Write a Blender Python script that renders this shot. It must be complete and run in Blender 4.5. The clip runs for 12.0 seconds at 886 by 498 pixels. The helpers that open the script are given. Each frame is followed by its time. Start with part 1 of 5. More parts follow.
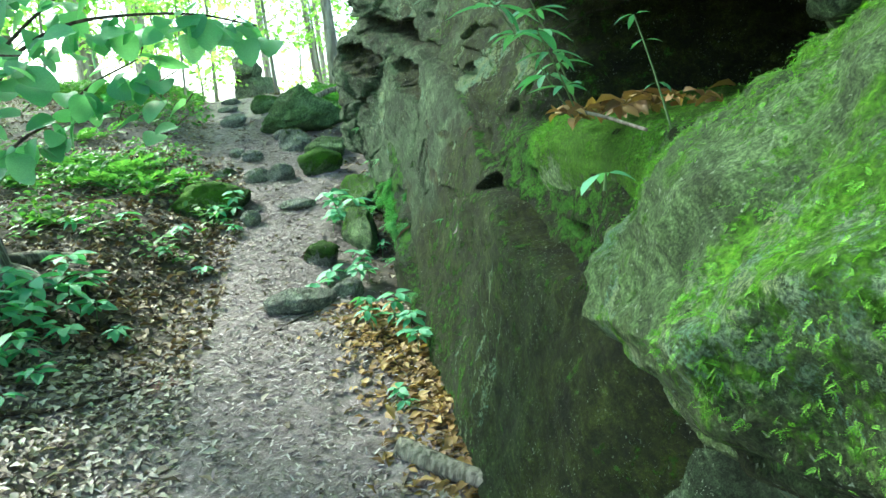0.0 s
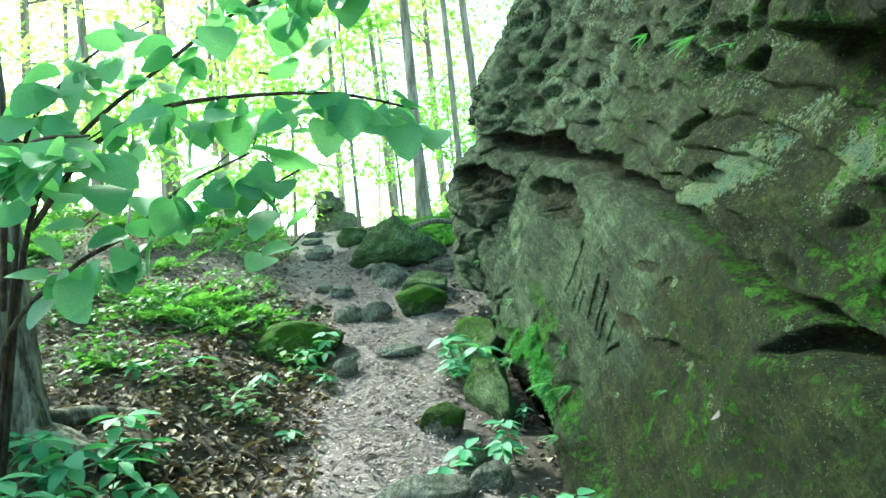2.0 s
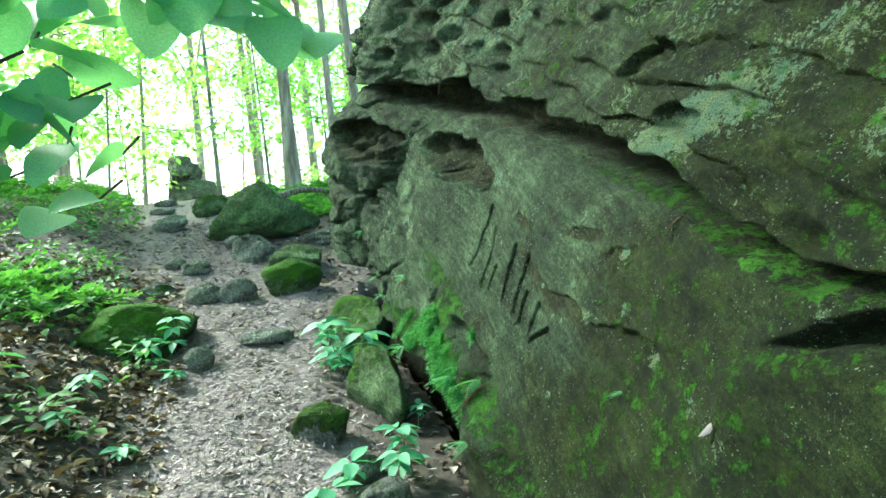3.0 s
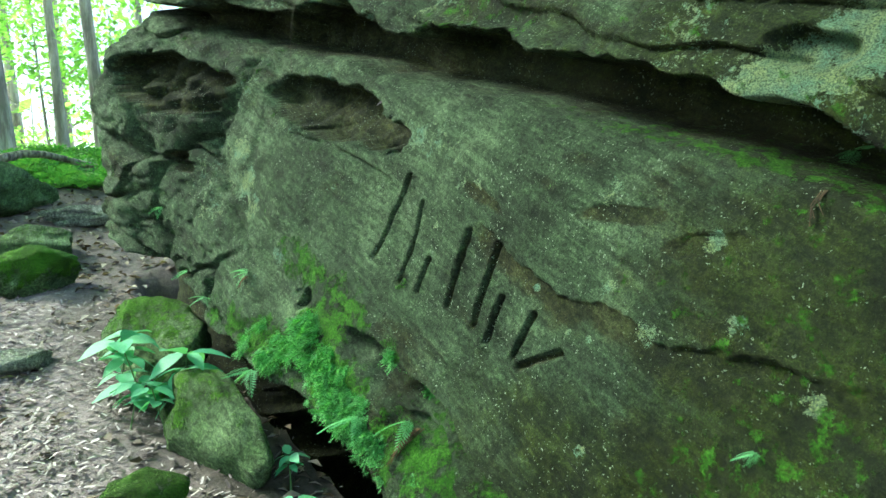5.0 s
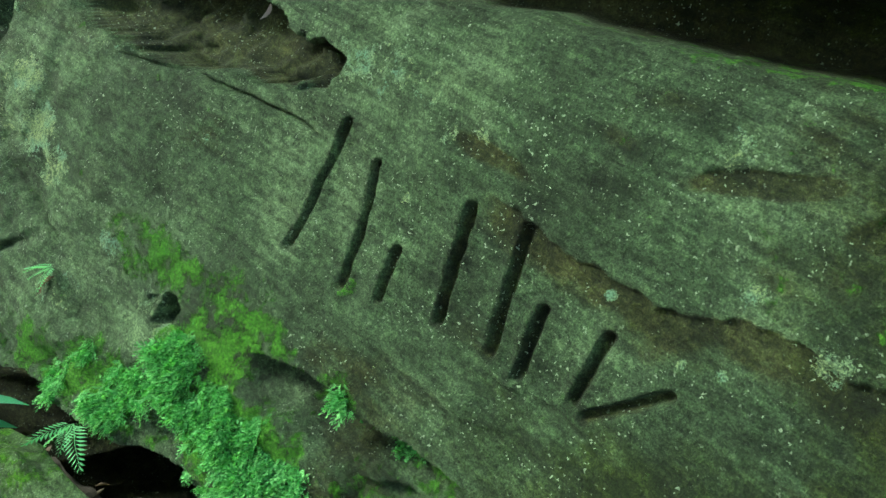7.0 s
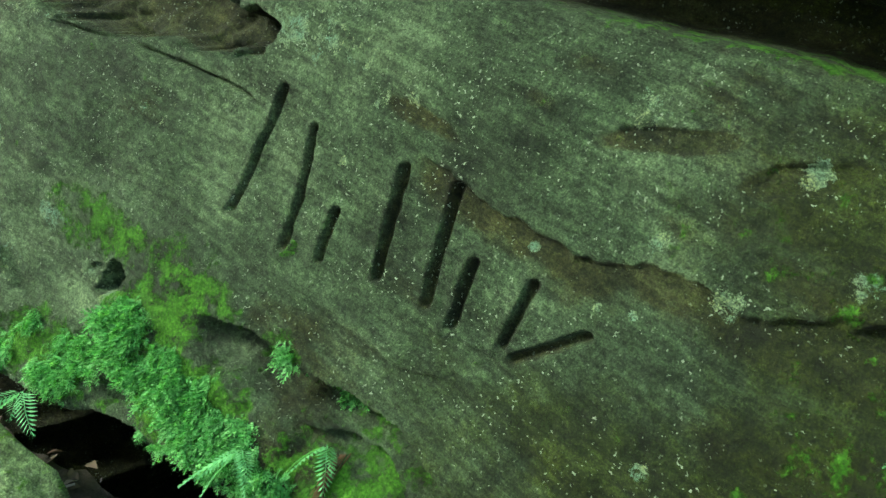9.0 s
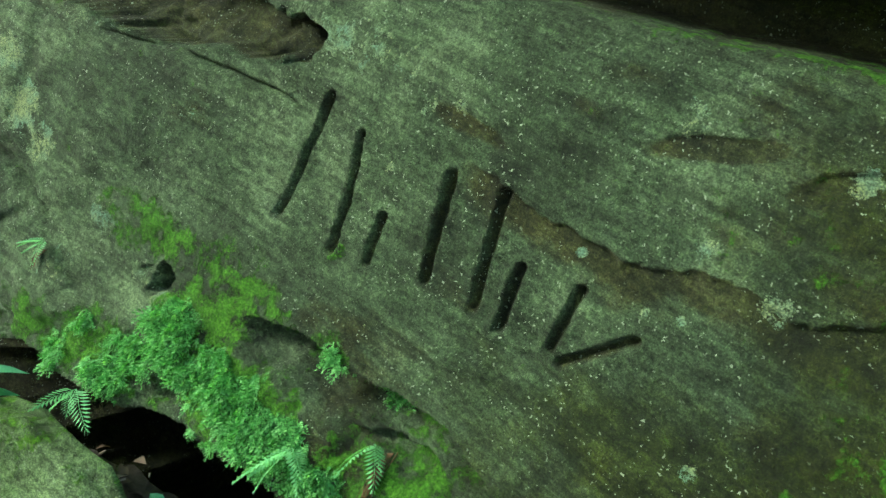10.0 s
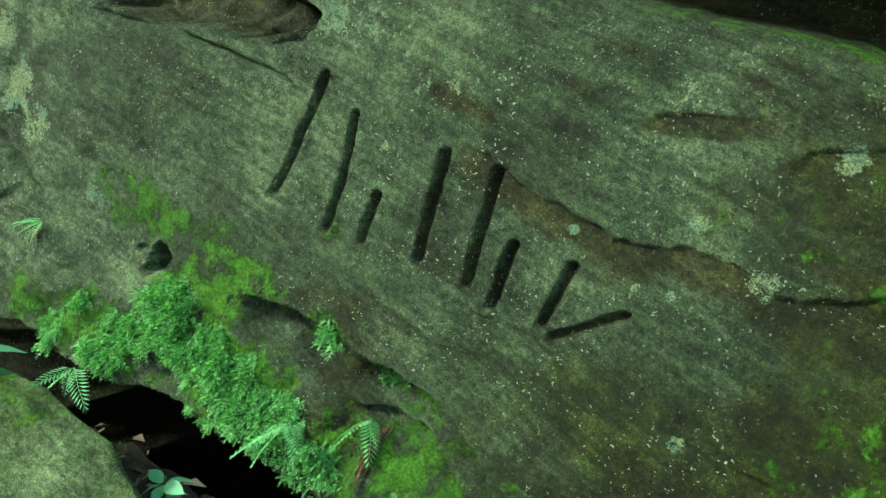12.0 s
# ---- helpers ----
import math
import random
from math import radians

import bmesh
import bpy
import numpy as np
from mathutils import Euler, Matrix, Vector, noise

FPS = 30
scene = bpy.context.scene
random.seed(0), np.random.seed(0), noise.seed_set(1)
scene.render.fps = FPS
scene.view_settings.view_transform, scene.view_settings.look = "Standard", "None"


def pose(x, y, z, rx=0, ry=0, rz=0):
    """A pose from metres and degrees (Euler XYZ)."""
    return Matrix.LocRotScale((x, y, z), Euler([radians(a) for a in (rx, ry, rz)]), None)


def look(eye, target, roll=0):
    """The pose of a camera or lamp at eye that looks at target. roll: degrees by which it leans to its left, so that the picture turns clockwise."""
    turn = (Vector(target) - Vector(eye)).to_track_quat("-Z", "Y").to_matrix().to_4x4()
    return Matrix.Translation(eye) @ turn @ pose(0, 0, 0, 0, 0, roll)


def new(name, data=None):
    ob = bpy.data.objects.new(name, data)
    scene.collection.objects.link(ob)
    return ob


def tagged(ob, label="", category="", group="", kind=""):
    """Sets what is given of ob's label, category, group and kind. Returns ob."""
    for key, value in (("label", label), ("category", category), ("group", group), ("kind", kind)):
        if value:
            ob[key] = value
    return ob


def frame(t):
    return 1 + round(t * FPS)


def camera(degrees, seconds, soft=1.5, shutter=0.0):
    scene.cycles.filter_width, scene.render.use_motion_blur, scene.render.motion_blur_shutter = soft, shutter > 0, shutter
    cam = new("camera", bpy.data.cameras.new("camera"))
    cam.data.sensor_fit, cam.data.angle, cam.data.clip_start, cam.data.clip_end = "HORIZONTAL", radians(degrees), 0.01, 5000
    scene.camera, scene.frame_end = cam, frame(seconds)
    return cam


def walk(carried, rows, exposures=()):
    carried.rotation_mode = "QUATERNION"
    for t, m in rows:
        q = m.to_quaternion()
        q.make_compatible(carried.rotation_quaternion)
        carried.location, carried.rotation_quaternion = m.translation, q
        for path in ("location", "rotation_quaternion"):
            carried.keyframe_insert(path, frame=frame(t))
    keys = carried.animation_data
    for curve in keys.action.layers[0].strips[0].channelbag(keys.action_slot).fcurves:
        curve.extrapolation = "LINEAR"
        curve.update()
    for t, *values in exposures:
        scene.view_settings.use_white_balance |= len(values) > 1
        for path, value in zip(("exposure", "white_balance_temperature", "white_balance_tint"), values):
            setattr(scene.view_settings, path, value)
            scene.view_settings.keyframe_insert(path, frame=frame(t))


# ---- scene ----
cam = camera(66.6, 12.0)
METRES, EYE, TILT, LEAN, TURN = 4.2, 1.4, -10.0, 5.5, 0.0
ROWS = [
    (0.0, 0.0, 0.0, 0.0, -0.0, 0.0, 0.0),
    (0.5, -0.0252, 0.064, 0.0064, 5.1, 3.03, -1.3),
    (1.0, -0.0602, 0.131, 0.0135, 4.93, 6.62, -1.66),
    (1.5, -0.1004, 0.1989, 0.0233, 5.0, 10.22, -1.9),
    (2.0, -0.143, 0.264, 0.0326, 4.66, 11.79, -1.98),
    (2.5, -0.1645, 0.3435, 0.0387, 0.68, 11.65, -1.19),
    (3.0, -0.1683, 0.4249, 0.0547, -6.24, 9.93, -0.13),
    (5.0, -0.2635, 0.6626, 0.093, -28.22, 8.14, 3.12),
    (5.5, -0.2706, 0.7282, 0.1031, -34.72, 7.82, 4.15),
    (6.0, -0.2594, 0.7878, 0.1132, -39.96, 6.09, 4.98),
    (6.5, -0.2543, 0.8334, 0.1261, -43.78, 5.22, 5.91),
    (7.0, -0.261, 0.8584, 0.1334, -46.91, 3.55, 6.12),
    (9.0, -0.2683, 0.841, 0.1265, -50.74, 0.46, 7.78),
    (9.5, -0.2739, 0.8393, 0.1286, -50.16, 0.24, 7.77),
    (10.0, -0.2835, 0.8478, 0.1329, -49.55, 0.23, 7.66),
    (10.5, -0.2907, 0.8503, 0.1344, -49.51, -0.09, 7.51),
    (11.0, -0.2912, 0.846, 0.1346, -49.6, -0.56, 7.64),
    (11.5, -0.2909, 0.8473, 0.1336, -49.74, -0.97, 7.78),
    (12.0, -0.2864, 0.845, 0.1292, -49.94, -1.06, 7.76),
]
walk(cam, [(t, pose(0, 0, EYE, TILT, LEAN, TURN) @ pose(METRES * x, METRES * y, METRES * z, 90 + pitch, roll, yaw)) for t, x, y, z, yaw, pitch, roll in ROWS],
     [(0.0, 1.95, 5900, -14), (3.2, 1.95, 5900, -14), (5.0, 1.98, 6000, -14), (6.0, 1.95, 6250, -18), (7.2, 1.93, 6250, -18), (9.0, 1.95, 6450, -12), (12.0, 1.95, 6450, -10)])

# ---- world, sun and exposure ----
world = bpy.data.worlds.new("world")
scene.world = world
world.use_nodes = True
wn = world.node_tree.nodes
sky = wn.new("ShaderNodeTexSky")
sky.sky_type, sky.sun_disc = "NISHITA", False
sky.sun_elevation, sky.sun_rotation = radians(42), radians(-52)
sky.air_density, sky.dust_density = 1.0, 3.0
wn["Background"].inputs["Strength"].default_value = 0.15
world.node_tree.links.new(sky.outputs[0], wn["Background"].inputs["Color"])
sun = new("sun", bpy.data.lights.new("sun", "SUN"))
sun.data.energy, sun.data.angle, sun.data.color = 5.0, radians(12), (1.0, 0.95, 0.85)
sun.matrix_world = look((-14, 11, 16), (0, 0, 0))

# ---- noise ----
rng = np.random.default_rng(7)


def hash3(i, j, k):
    """Lattice values in -1..1."""
    h = (i * 374761393 + j * 668265263 + k * 2147483647) & 0x7FFFFFFF
    h = ((h ^ (h >> 13)) * 1274126177) & 0x7FFFFFFF
    h = ((h ^ (h >> 16)) * 974634137) & 0x7FFFFFFF
    return ((h ^ (h >> 15)) & 0xFFFFFF) / float(0x7FFFFF) - 1.0


def vnoise(p):
    q = np.floor(p).astype(np.int64)
    f = p - q
    f = f * f * f * (f * (f * 6 - 15) + 10)
    out = 0.0
    for a in (0, 1):
        for b in (0, 1):
            for c in (0, 1):
                w = (f[:, 0] if a else 1 - f[:, 0]) * (f[:, 1] if b else 1 - f[:, 1]) * (f[:, 2] if c else 1 - f[:, 2])
                out = out + w * hash3(q[:, 0] + a, q[:, 1] + b, q[:, 2] + c)
    return out


def fbm(p, size, octaves=4, gain=0.5):
    """Fractal noise, about -1..1; size: metres of its largest lumps."""
    p = np.asarray(p, float) / size + 13.7
    out, amp, total = 0.0, 1.0, 0.0
    for k in range(octaves):
        out = out + amp * vnoise(p)
        total += amp
        p, amp = p * 2.03 + 5.1, amp * gain
    return out / total * 1.6


def cells(p, size):
    """Distance to the nearest and second nearest of scattered points, in cells."""
    p = np.asarray(p, float) / size + 31.3
    q = np.floor(p).astype(np.int64)
    d1 = np.full(len(p), 9.0)
    d2 = np.full(len(p), 9.0)
    for a in (-1, 0, 1):
        for b in (-1, 0, 1):
            for c in (-1, 0, 1):
                i, j, k = q[:, 0] + a, q[:, 1] + b, q[:, 2] + c
                x = i + 0.5 + 0.45 * hash3(i, j, k)
                y = j + 0.5 + 0.45 * hash3(i + 71, j, k)
                z = k + 0.5 + 0.45 * hash3(i, j + 37, k)
                d = np.sqrt((p[:, 0] - x) ** 2 + (p[:, 1] - y) ** 2 + (p[:, 2] - z) ** 2)
                d2 = np.minimum(d2, np.maximum(d, d1))
                d1 = np.minimum(d1, d)
    return d1, d2


def step01(a, b, v):
    t = np.clip((v - a) / (b - a), 0, 1)
    return t * t * (3 - 2 * t)


# ---- mesh helpers ----
def mesh_np(name, verts, faces, smooth=True):
    """A mesh from arrays: verts n x 3, faces m x k."""
    me = bpy.data.meshes.new(name)
    n, (m, k) = len(verts), faces.shape
    me.vertices.add(n)
    me.vertices.foreach_set("co", np.ascontiguousarray(verts, np.float32).ravel())
    me.loops.add(m * k)
    me.loops.foreach_set("vertex_index", np.ascontiguousarray(faces, np.int32).ravel())
    me.polygons.add(m)
    me.polygons.foreach_set("loop_start", np.arange(0, m * k, k, dtype=np.int32))
    me.polygons.foreach_set("use_smooth", np.full(m, smooth))
    me.update(calc_edges=True)
    me.validate()
    return me


def grid_faces(nu, nv):
    i = np.arange((nu - 1) * (nv - 1))
    a = (i // (nv - 1)) * nv + i % (nv - 1)
    return np.stack([a, a + nv, a + nv + 1, a + 1], 1)


def paint(me, values):
    """Growth masks (moss, lichen, brown stone with recess shade) per vertex."""
    at = me.color_attributes.new("growth", "FLOAT_COLOR", "POINT")
    at.data.foreach_set("color", np.ascontiguousarray(values, np.float32).ravel())


def thing(name, me, mat, label="", category="", group="", kind="", parent=None):
    ob = new(name, me)
    if mat is not None and not me.materials:
        me.materials.append(mat)
    if parent is not None:
        ob.parent = parent
    return tagged(ob, label, category, group, kind)


def part(name, me, mat, parent, label=""):
    return thing(name, me, mat, label, parent=parent)


def spins(yaw, pitch, roll):
    """n rotation matrices Rz(yaw) Rx(pitch) Ry(roll)."""
    cz, sz, cx, sx, cy, sy = np.cos(yaw), np.sin(yaw), np.cos(pitch), np.sin(pitch), np.cos(roll), np.sin(roll)
    o, l = np.zeros_like(cz), np.ones_like(cz)
    rz = np.stack([cz, -sz, o, sz, cz, o, o, o, l], 1).reshape(-1, 3, 3)
    rx = np.stack([l, o, o, o, cx, -sx, o, sx, cx], 1).reshape(-1, 3, 3)
    ry = np.stack([cy, o, sy, o, l, o, -sy, o, cy], 1).reshape(-1, 3, 3)
    return rz @ rx @ ry


def scatter(name, base, places, turns, sizes, mat, **tags):
    """One joined mesh of many copies of base = (verts, faces)."""
    bv, bf = base
    n = len(places)
    v = np.einsum("nij,vj->nvi", turns, bv) * np.asarray(sizes).reshape(n, 1, -1) + np.asarray(places)[:, None, :]
    f = bf[None] + (np.arange(n) * len(bv))[:, None, None]
    return thing(name, mesh_np(name, v.reshape(-1, 3), f.reshape(-1, bf.shape[1])), mat, **tags)


def leaf_shape(width=0.55, fold=0.12, droop=0.15, rows=4, power=0.8):
    """A pointed leaf along +y, 1 long, folded on its midrib."""
    v = []
    for k in range(rows + 1):
        s = k / rows
        w = width / 2 * math.sin(math.pi * min(1, s * 0.93 + 0.04) ** power) ** (0.65 if power < 0.7 else 1.0)
        if k == rows:
            w = 0.004
        z = -droop * s * s
        v += [(-w, s, z + fold * w * 2), (0, s, z), (w, s, z + fold * w * 2)]
    f = []
    for k in range(rows):
        a = 3 * k
        f += [(a, a + 1, a + 4, a + 3), (a + 1, a + 2, a + 5, a + 4)]
    return np.array(v), np.array(f)


def frond_shape(pairs=9, width=0.42, droop=0.25):
    """A fern frond along +y, 1 long, with narrow leaflets in pairs."""
    v, f = [], []

    def quad(*c):
        n = len(v)
        v.extend(c)
        f.append((n, n + 1, n + 2, n + 3))

    bend = lambda s: -droop * s * s
    quad((-0.008, 0, 0), (0.008, 0, 0), (0.006, 0.5, bend(0.5)), (-0.006, 0.5, bend(0.5)))
    quad((-0.006, 0.5, bend(0.5)), (0.006, 0.5, bend(0.5)), (0.002, 1, bend(1)), (-0.002, 1, bend(1)))
    for k in range(pairs):
        s = 0.12 + 0.86 * k / pairs
        l = width / 2 * math.sin(math.pi * (0.18 + 0.8 * (1 - (1 - s) * 0.85)))
        w = 0.60 * 0.86 / pairs
        for side in (-1, 1):
            z = bend(s)
            quad((0, s - w, z), (side * l * 0.55, s - w * 0.7 + 0.05, z - 0.01), (side * l, s + 0.08, z - 0.04), (side * l * 0.5, s + w + 0.03, z - 0.005))
    return np.array(v), np.array(f)


def tube(points, radii, sides=8, rough=0.0, seed=0):
    """Verts and faces of a tapered tube along points."""
    pts = [Vector(p) for p in points]
    v, f = [], []
    side = Vector((1, 0, 0))
    for k, p in enumerate(pts):
        d = (pts[min(k + 1, len(pts) - 1)] - pts[max(k - 1, 0)]).normalized()
        if abs(d.dot(side)) > 0.9:
            side = Vector((0, 1, 0))
        a = d.cross(side).normalized()
        b = d.cross(a)
        for s in range(sides):
            w = 2 * math.pi * s / sides
            r = radii[k] * (1 + rough * noise.noise(Vector((math.cos(w) * 2 + seed, math.sin(w) * 2, p.length * 2))))
            v.append(p + (a * math.cos(w) + b * math.sin(w)) * r)
    for k in range(len(pts) - 1):
        for s in range(sides):
            t = (s + 1) % sides
            f.append((k * sides + s, k * sides + t, (k + 1) * sides + t, (k + 1) * sides + s))
    return np.array([tuple(p) for p in v]), np.array(f)


def curve_points(points, n):
    """A smooth line (Catmull-Rom) through points, n steps a stretch."""
    p = [Vector(q) for q in points]
    p = [p[0] * 2 - p[1]] + p + [p[-1] * 2 - p[-2]]
    out = []
    for k in range(1, len(p) - 2):
        for j in range(n):
            t = j / n
            a, b, c, d = p[k - 1], p[k], p[k + 1], p[k + 2]
            out.append(0.5 * (2 * b + (c - a) * t + (2 * a - 5 * b + 4 * c - d) * t * t + (3 * b - a - 3 * c + d) * t ** 3))
    out.append(p[-2])
    return out


# ---- materials ----
def node_material(name):
    m = bpy.data.materials.new(name)
    m.use_nodes = True
    nt = m.node_tree
    return m, nt, nt.nodes["Principled BSDF"], nt.nodes["Material Output"]


def ramp(nt, fac, stops):
    r = nt.nodes.new("ShaderNodeValToRGB")
    el = r.color_ramp.elements
    el[0].position, el[0].color = stops[0][0], (*stops[0][1], 1)
    el[1].position, el[1].color = stops[-1][0], (*stops[-1][1], 1)
    for pos, col in stops[1:-1]:
        e = el.new(pos)
        e.color = (*col, 1)
    nt.links.new(fac, r.inputs[0])
    return r.outputs[0]


def noise_tex(nt, scale, detail=6, rough=0.6, stretch=(1, 1, 1), kind="ShaderNodeTexNoise", dip=0.0):
    tc = nt.nodes.new("ShaderNodeTexCoord")
    mp = nt.nodes.new("ShaderNodeMapping")
    mp.inputs["Scale"].default_value = stretch
    if dip:
        mp.vector_type = "TEXTURE"
        mp.inputs["Scale"].default_value = tuple(1 / v for v in stretch)
        mp.inputs["Rotation"].default_value = (dip, 0, 0)
    nt.links.new(tc.outputs["Object"], mp.inputs[0])
    t = nt.nodes.new(kind)
    t.inputs["Scale"].default_value = scale
    if kind == "ShaderNodeTexNoise":
        t.inputs["Detail"].default_value, t.inputs["Roughness"].default_value = detail, rough
    nt.links.new(mp.outputs[0], t.inputs["Vector"])
    return t.outputs[0]


def calc(nt, op, a, b=0.0, clamp=False):
    n = nt.nodes.new("ShaderNodeMath")
    n.operation, n.use_clamp = op, clamp
    for k, v in enumerate((a, b)):
        if isinstance(v, (int, float)):
            n.inputs[k].default_value = v
        else:
            nt.links.new(v, n.inputs[k])
    return n.outputs[0]


def mix(nt, fac, a, b, blend="MIX"):
    n = nt.nodes.new("ShaderNodeMix")
    n.data_type, n.blend_type = "RGBA", blend
    for sock, v in ((n.inputs[0], fac), (n.inputs[6], a), (n.inputs[7], b)):
        if isinstance(v, (int, float)):
            sock.default_value = v
        elif isinstance(v, tuple):
            sock.default_value = (*v, 1)
        else:
            nt.links.new(v, sock)
    return n.outputs[2]


def bump(nt, height, strength, distance, normal=None):
    b = nt.nodes.new("ShaderNodeBump")
    b.inputs["Strength"].default_value, b.inputs["Distance"].default_value = strength, distance
    nt.links.new(height, b.inputs["Height"])
    if normal is not None:
        nt.links.new(normal, b.inputs["Normal"])
    return b.outputs[0]


def rock_material(name, dark, mid, light, moss_a, moss_b, speckle=1.0):
    """Sandstone with algae; moss, lichen and brown stone or painted recess shade where the growth masks say; alpha:
    dark olive slime.
    """
    m, nt, bsdf, out = node_material(name)
    at = nt.nodes.new("ShaderNodeAttribute")
    at.attribute_name = "growth"
    sep = nt.nodes.new("ShaderNodeSeparateColor")
    nt.links.new(at.outputs["Color"], sep.inputs[0])
    dip = radians(28)
    big = noise_tex(nt, 2.2, 5, 0.6)
    mid_n = noise_tex(nt, 10, 9, 0.72)
    fine = noise_tex(nt, 75, 6, 0.75)
    grit = noise_tex(nt, 260, 4, 0.7)
    streak = noise_tex(nt, 8, 8, 0.72, (1.0, 0.34, 1.5), dip=dip)
    lines = noise_tex(nt, 42, 7, 0.75, (1.0, 0.16, 1.2), dip=dip)
    base = ramp(nt, calc(nt, "ADD", calc(nt, "MULTIPLY", big, 0.6), calc(nt, "MULTIPLY", mid_n, 0.4)),
                [(0.34, dark), (0.5, mid), (0.66, light)])
    # dark weathered streaks along the bedding
    base = mix(nt, calc(nt, "MULTIPLY", ramp(nt, streak, [(0.50, (0, 0, 0)), (0.62, (1, 1, 1))]), 0.55), base, tuple(c * 0.5 for c in dark))
    # brown stone; the same tone paints shade into recesses
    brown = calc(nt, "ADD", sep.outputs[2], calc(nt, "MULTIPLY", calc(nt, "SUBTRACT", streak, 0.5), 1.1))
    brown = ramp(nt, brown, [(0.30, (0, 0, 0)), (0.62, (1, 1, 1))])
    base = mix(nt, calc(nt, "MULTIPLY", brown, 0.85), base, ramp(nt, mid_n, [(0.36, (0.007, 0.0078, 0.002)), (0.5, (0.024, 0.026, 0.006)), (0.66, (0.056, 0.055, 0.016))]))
    # olive slime
    slime = calc(nt, "ADD", calc(nt, "SUBTRACT", 1.0, at.outputs["Alpha"]), calc(nt, "MULTIPLY", calc(nt, "SUBTRACT", noise_tex(nt, 6, 8, 0.75, (1.0, 0.6, 1.2), dip=dip), 0.5), 1.6))
    slime = ramp(nt, slime, [(0.35, (0, 0, 0)), (0.75, (1, 1, 1))])
    base = mix(nt, calc(nt, "MULTIPLY", slime, 0.85), base, ramp(nt, mid_n, [(0.36, (0.006, 0.009, 0.001)), (0.52, (0.021, 0.032, 0.003)), (0.68, (0.054, 0.076, 0.009))]))
    # grain
    base = mix(nt, 0.9, base, ramp(nt, fine, [(0.34, (0.42, 0.42, 0.42)), (0.5, (1, 1, 1)), (0.66, (1.65, 1.62, 1.55))]), "MULTIPLY")
    base = mix(nt, 0.6, base, ramp(nt, lines, [(0.38, (0.30, 0.30, 0.30)), (0.5, (1, 1, 1)), (0.62, (1.75, 1.75, 1.7))]), "MULTIPLY")
    base = mix(nt, 0.8, base, ramp(nt, grit, [(0.38, (0.48, 0.48, 0.48)), (0.5, (1, 1, 1)), (0.62, (1.6, 1.6, 1.52))]), "MULTIPLY")
    # black crust and pale grit
    crust = ramp(nt, noise_tex(nt, 34, 7, 0.8), [(0.57, (0, 0, 0)), (0.64, (1, 1, 1))])
    base = mix(nt, calc(nt, "MULTIPLY", crust, 0.55), base, tuple(c * 0.4 for c in dark))
    specks = ramp(nt, noise_tex(nt, 130, 2, 0.5), [(0.66, (0, 0, 0)), (0.68, (1, 1, 1))])
    gate = ramp(nt, noise_tex(nt, 9, 7, 0.75), [(0.46, (0, 0, 0)), (0.58, (1, 1, 1))])
    base = mix(nt, calc(nt, "MULTIPLY", calc(nt, "MULTIPLY", specks, gate), 0.9 * speckle), base, (0.34, 0.42, 0.30))
    # lichen crusts
    lw = calc(nt, "ADD", sep.outputs[1], calc(nt, "MULTIPLY", calc(nt, "SUBTRACT", noise_tex(nt, 44, 9, 0.82), 0.5), 3.0))
    lmask = ramp(nt, lw, [(0.70, (0, 0, 0)), (0.76, (1, 1, 1))])
    lcol = ramp(nt, noise_tex(nt, 14, 3), [(0.38, (0.20, 0.36, 0.25)), (0.6, (0.36, 0.44, 0.20))])
    base = mix(nt, calc(nt, "MULTIPLY", lmask, 0.95), base, mix(nt, ramp(nt, grit, [(0.4, (0, 0, 0)), (0.6, (1, 1, 1))]), (0.08, 0.12, 0.08), lcol))
    # moss
    mw = calc(nt, "ADD", sep.outputs[0], calc(nt, "MULTIPLY", calc(nt, "SUBTRACT", noise_tex(nt, 20, 9, 0.78), 0.5), 3.0))
    mmask = ramp(nt, mw, [(0.52, (0, 0, 0)), (0.70, (1, 1, 1))])
    mcol = ramp(nt, noise_tex(nt, 150, 4, 0.75), [(0.32, tuple(c * 0.25 for c in moss_a)), (0.52, moss_a), (0.70, moss_b)])
    mcol = mix(nt, 0.8, mcol, ramp(nt, noise_tex(nt, 8, 5, 0.7), [(0.36, (0.55, 0.52, 0.45)), (0.62, (1.3, 1.2, 1.05))]), "MULTIPLY")
    col = mix(nt, mmask, base, mcol)
    nt.links.new(col, bsdf.inputs["Base Color"])
    bsdf.inputs["Roughness"].default_value = 0.9
    bsdf.inputs["Specular IOR Level"].default_value = 0.25
    h = calc(nt, "ADD", calc(nt, "ADD", calc(nt, "MULTIPLY", mid_n, 0.9), calc(nt, "MULTIPLY", lines, 0.55)), calc(nt, "ADD", calc(nt, "MULTIPLY", fine, 0.6), calc(nt, "MULTIPLY", grit, 0.3)))
    nrm = bump(nt, h, 1.0, 0.055)
    mossy = calc(nt, "MULTIPLY", mmask, noise_tex(nt, 190, 4, 0.8))
    nrm = bump(nt, mossy, 1.0, 0.016, nrm)
    nt.links.new(nrm, bsdf.inputs["Normal"])
    return m


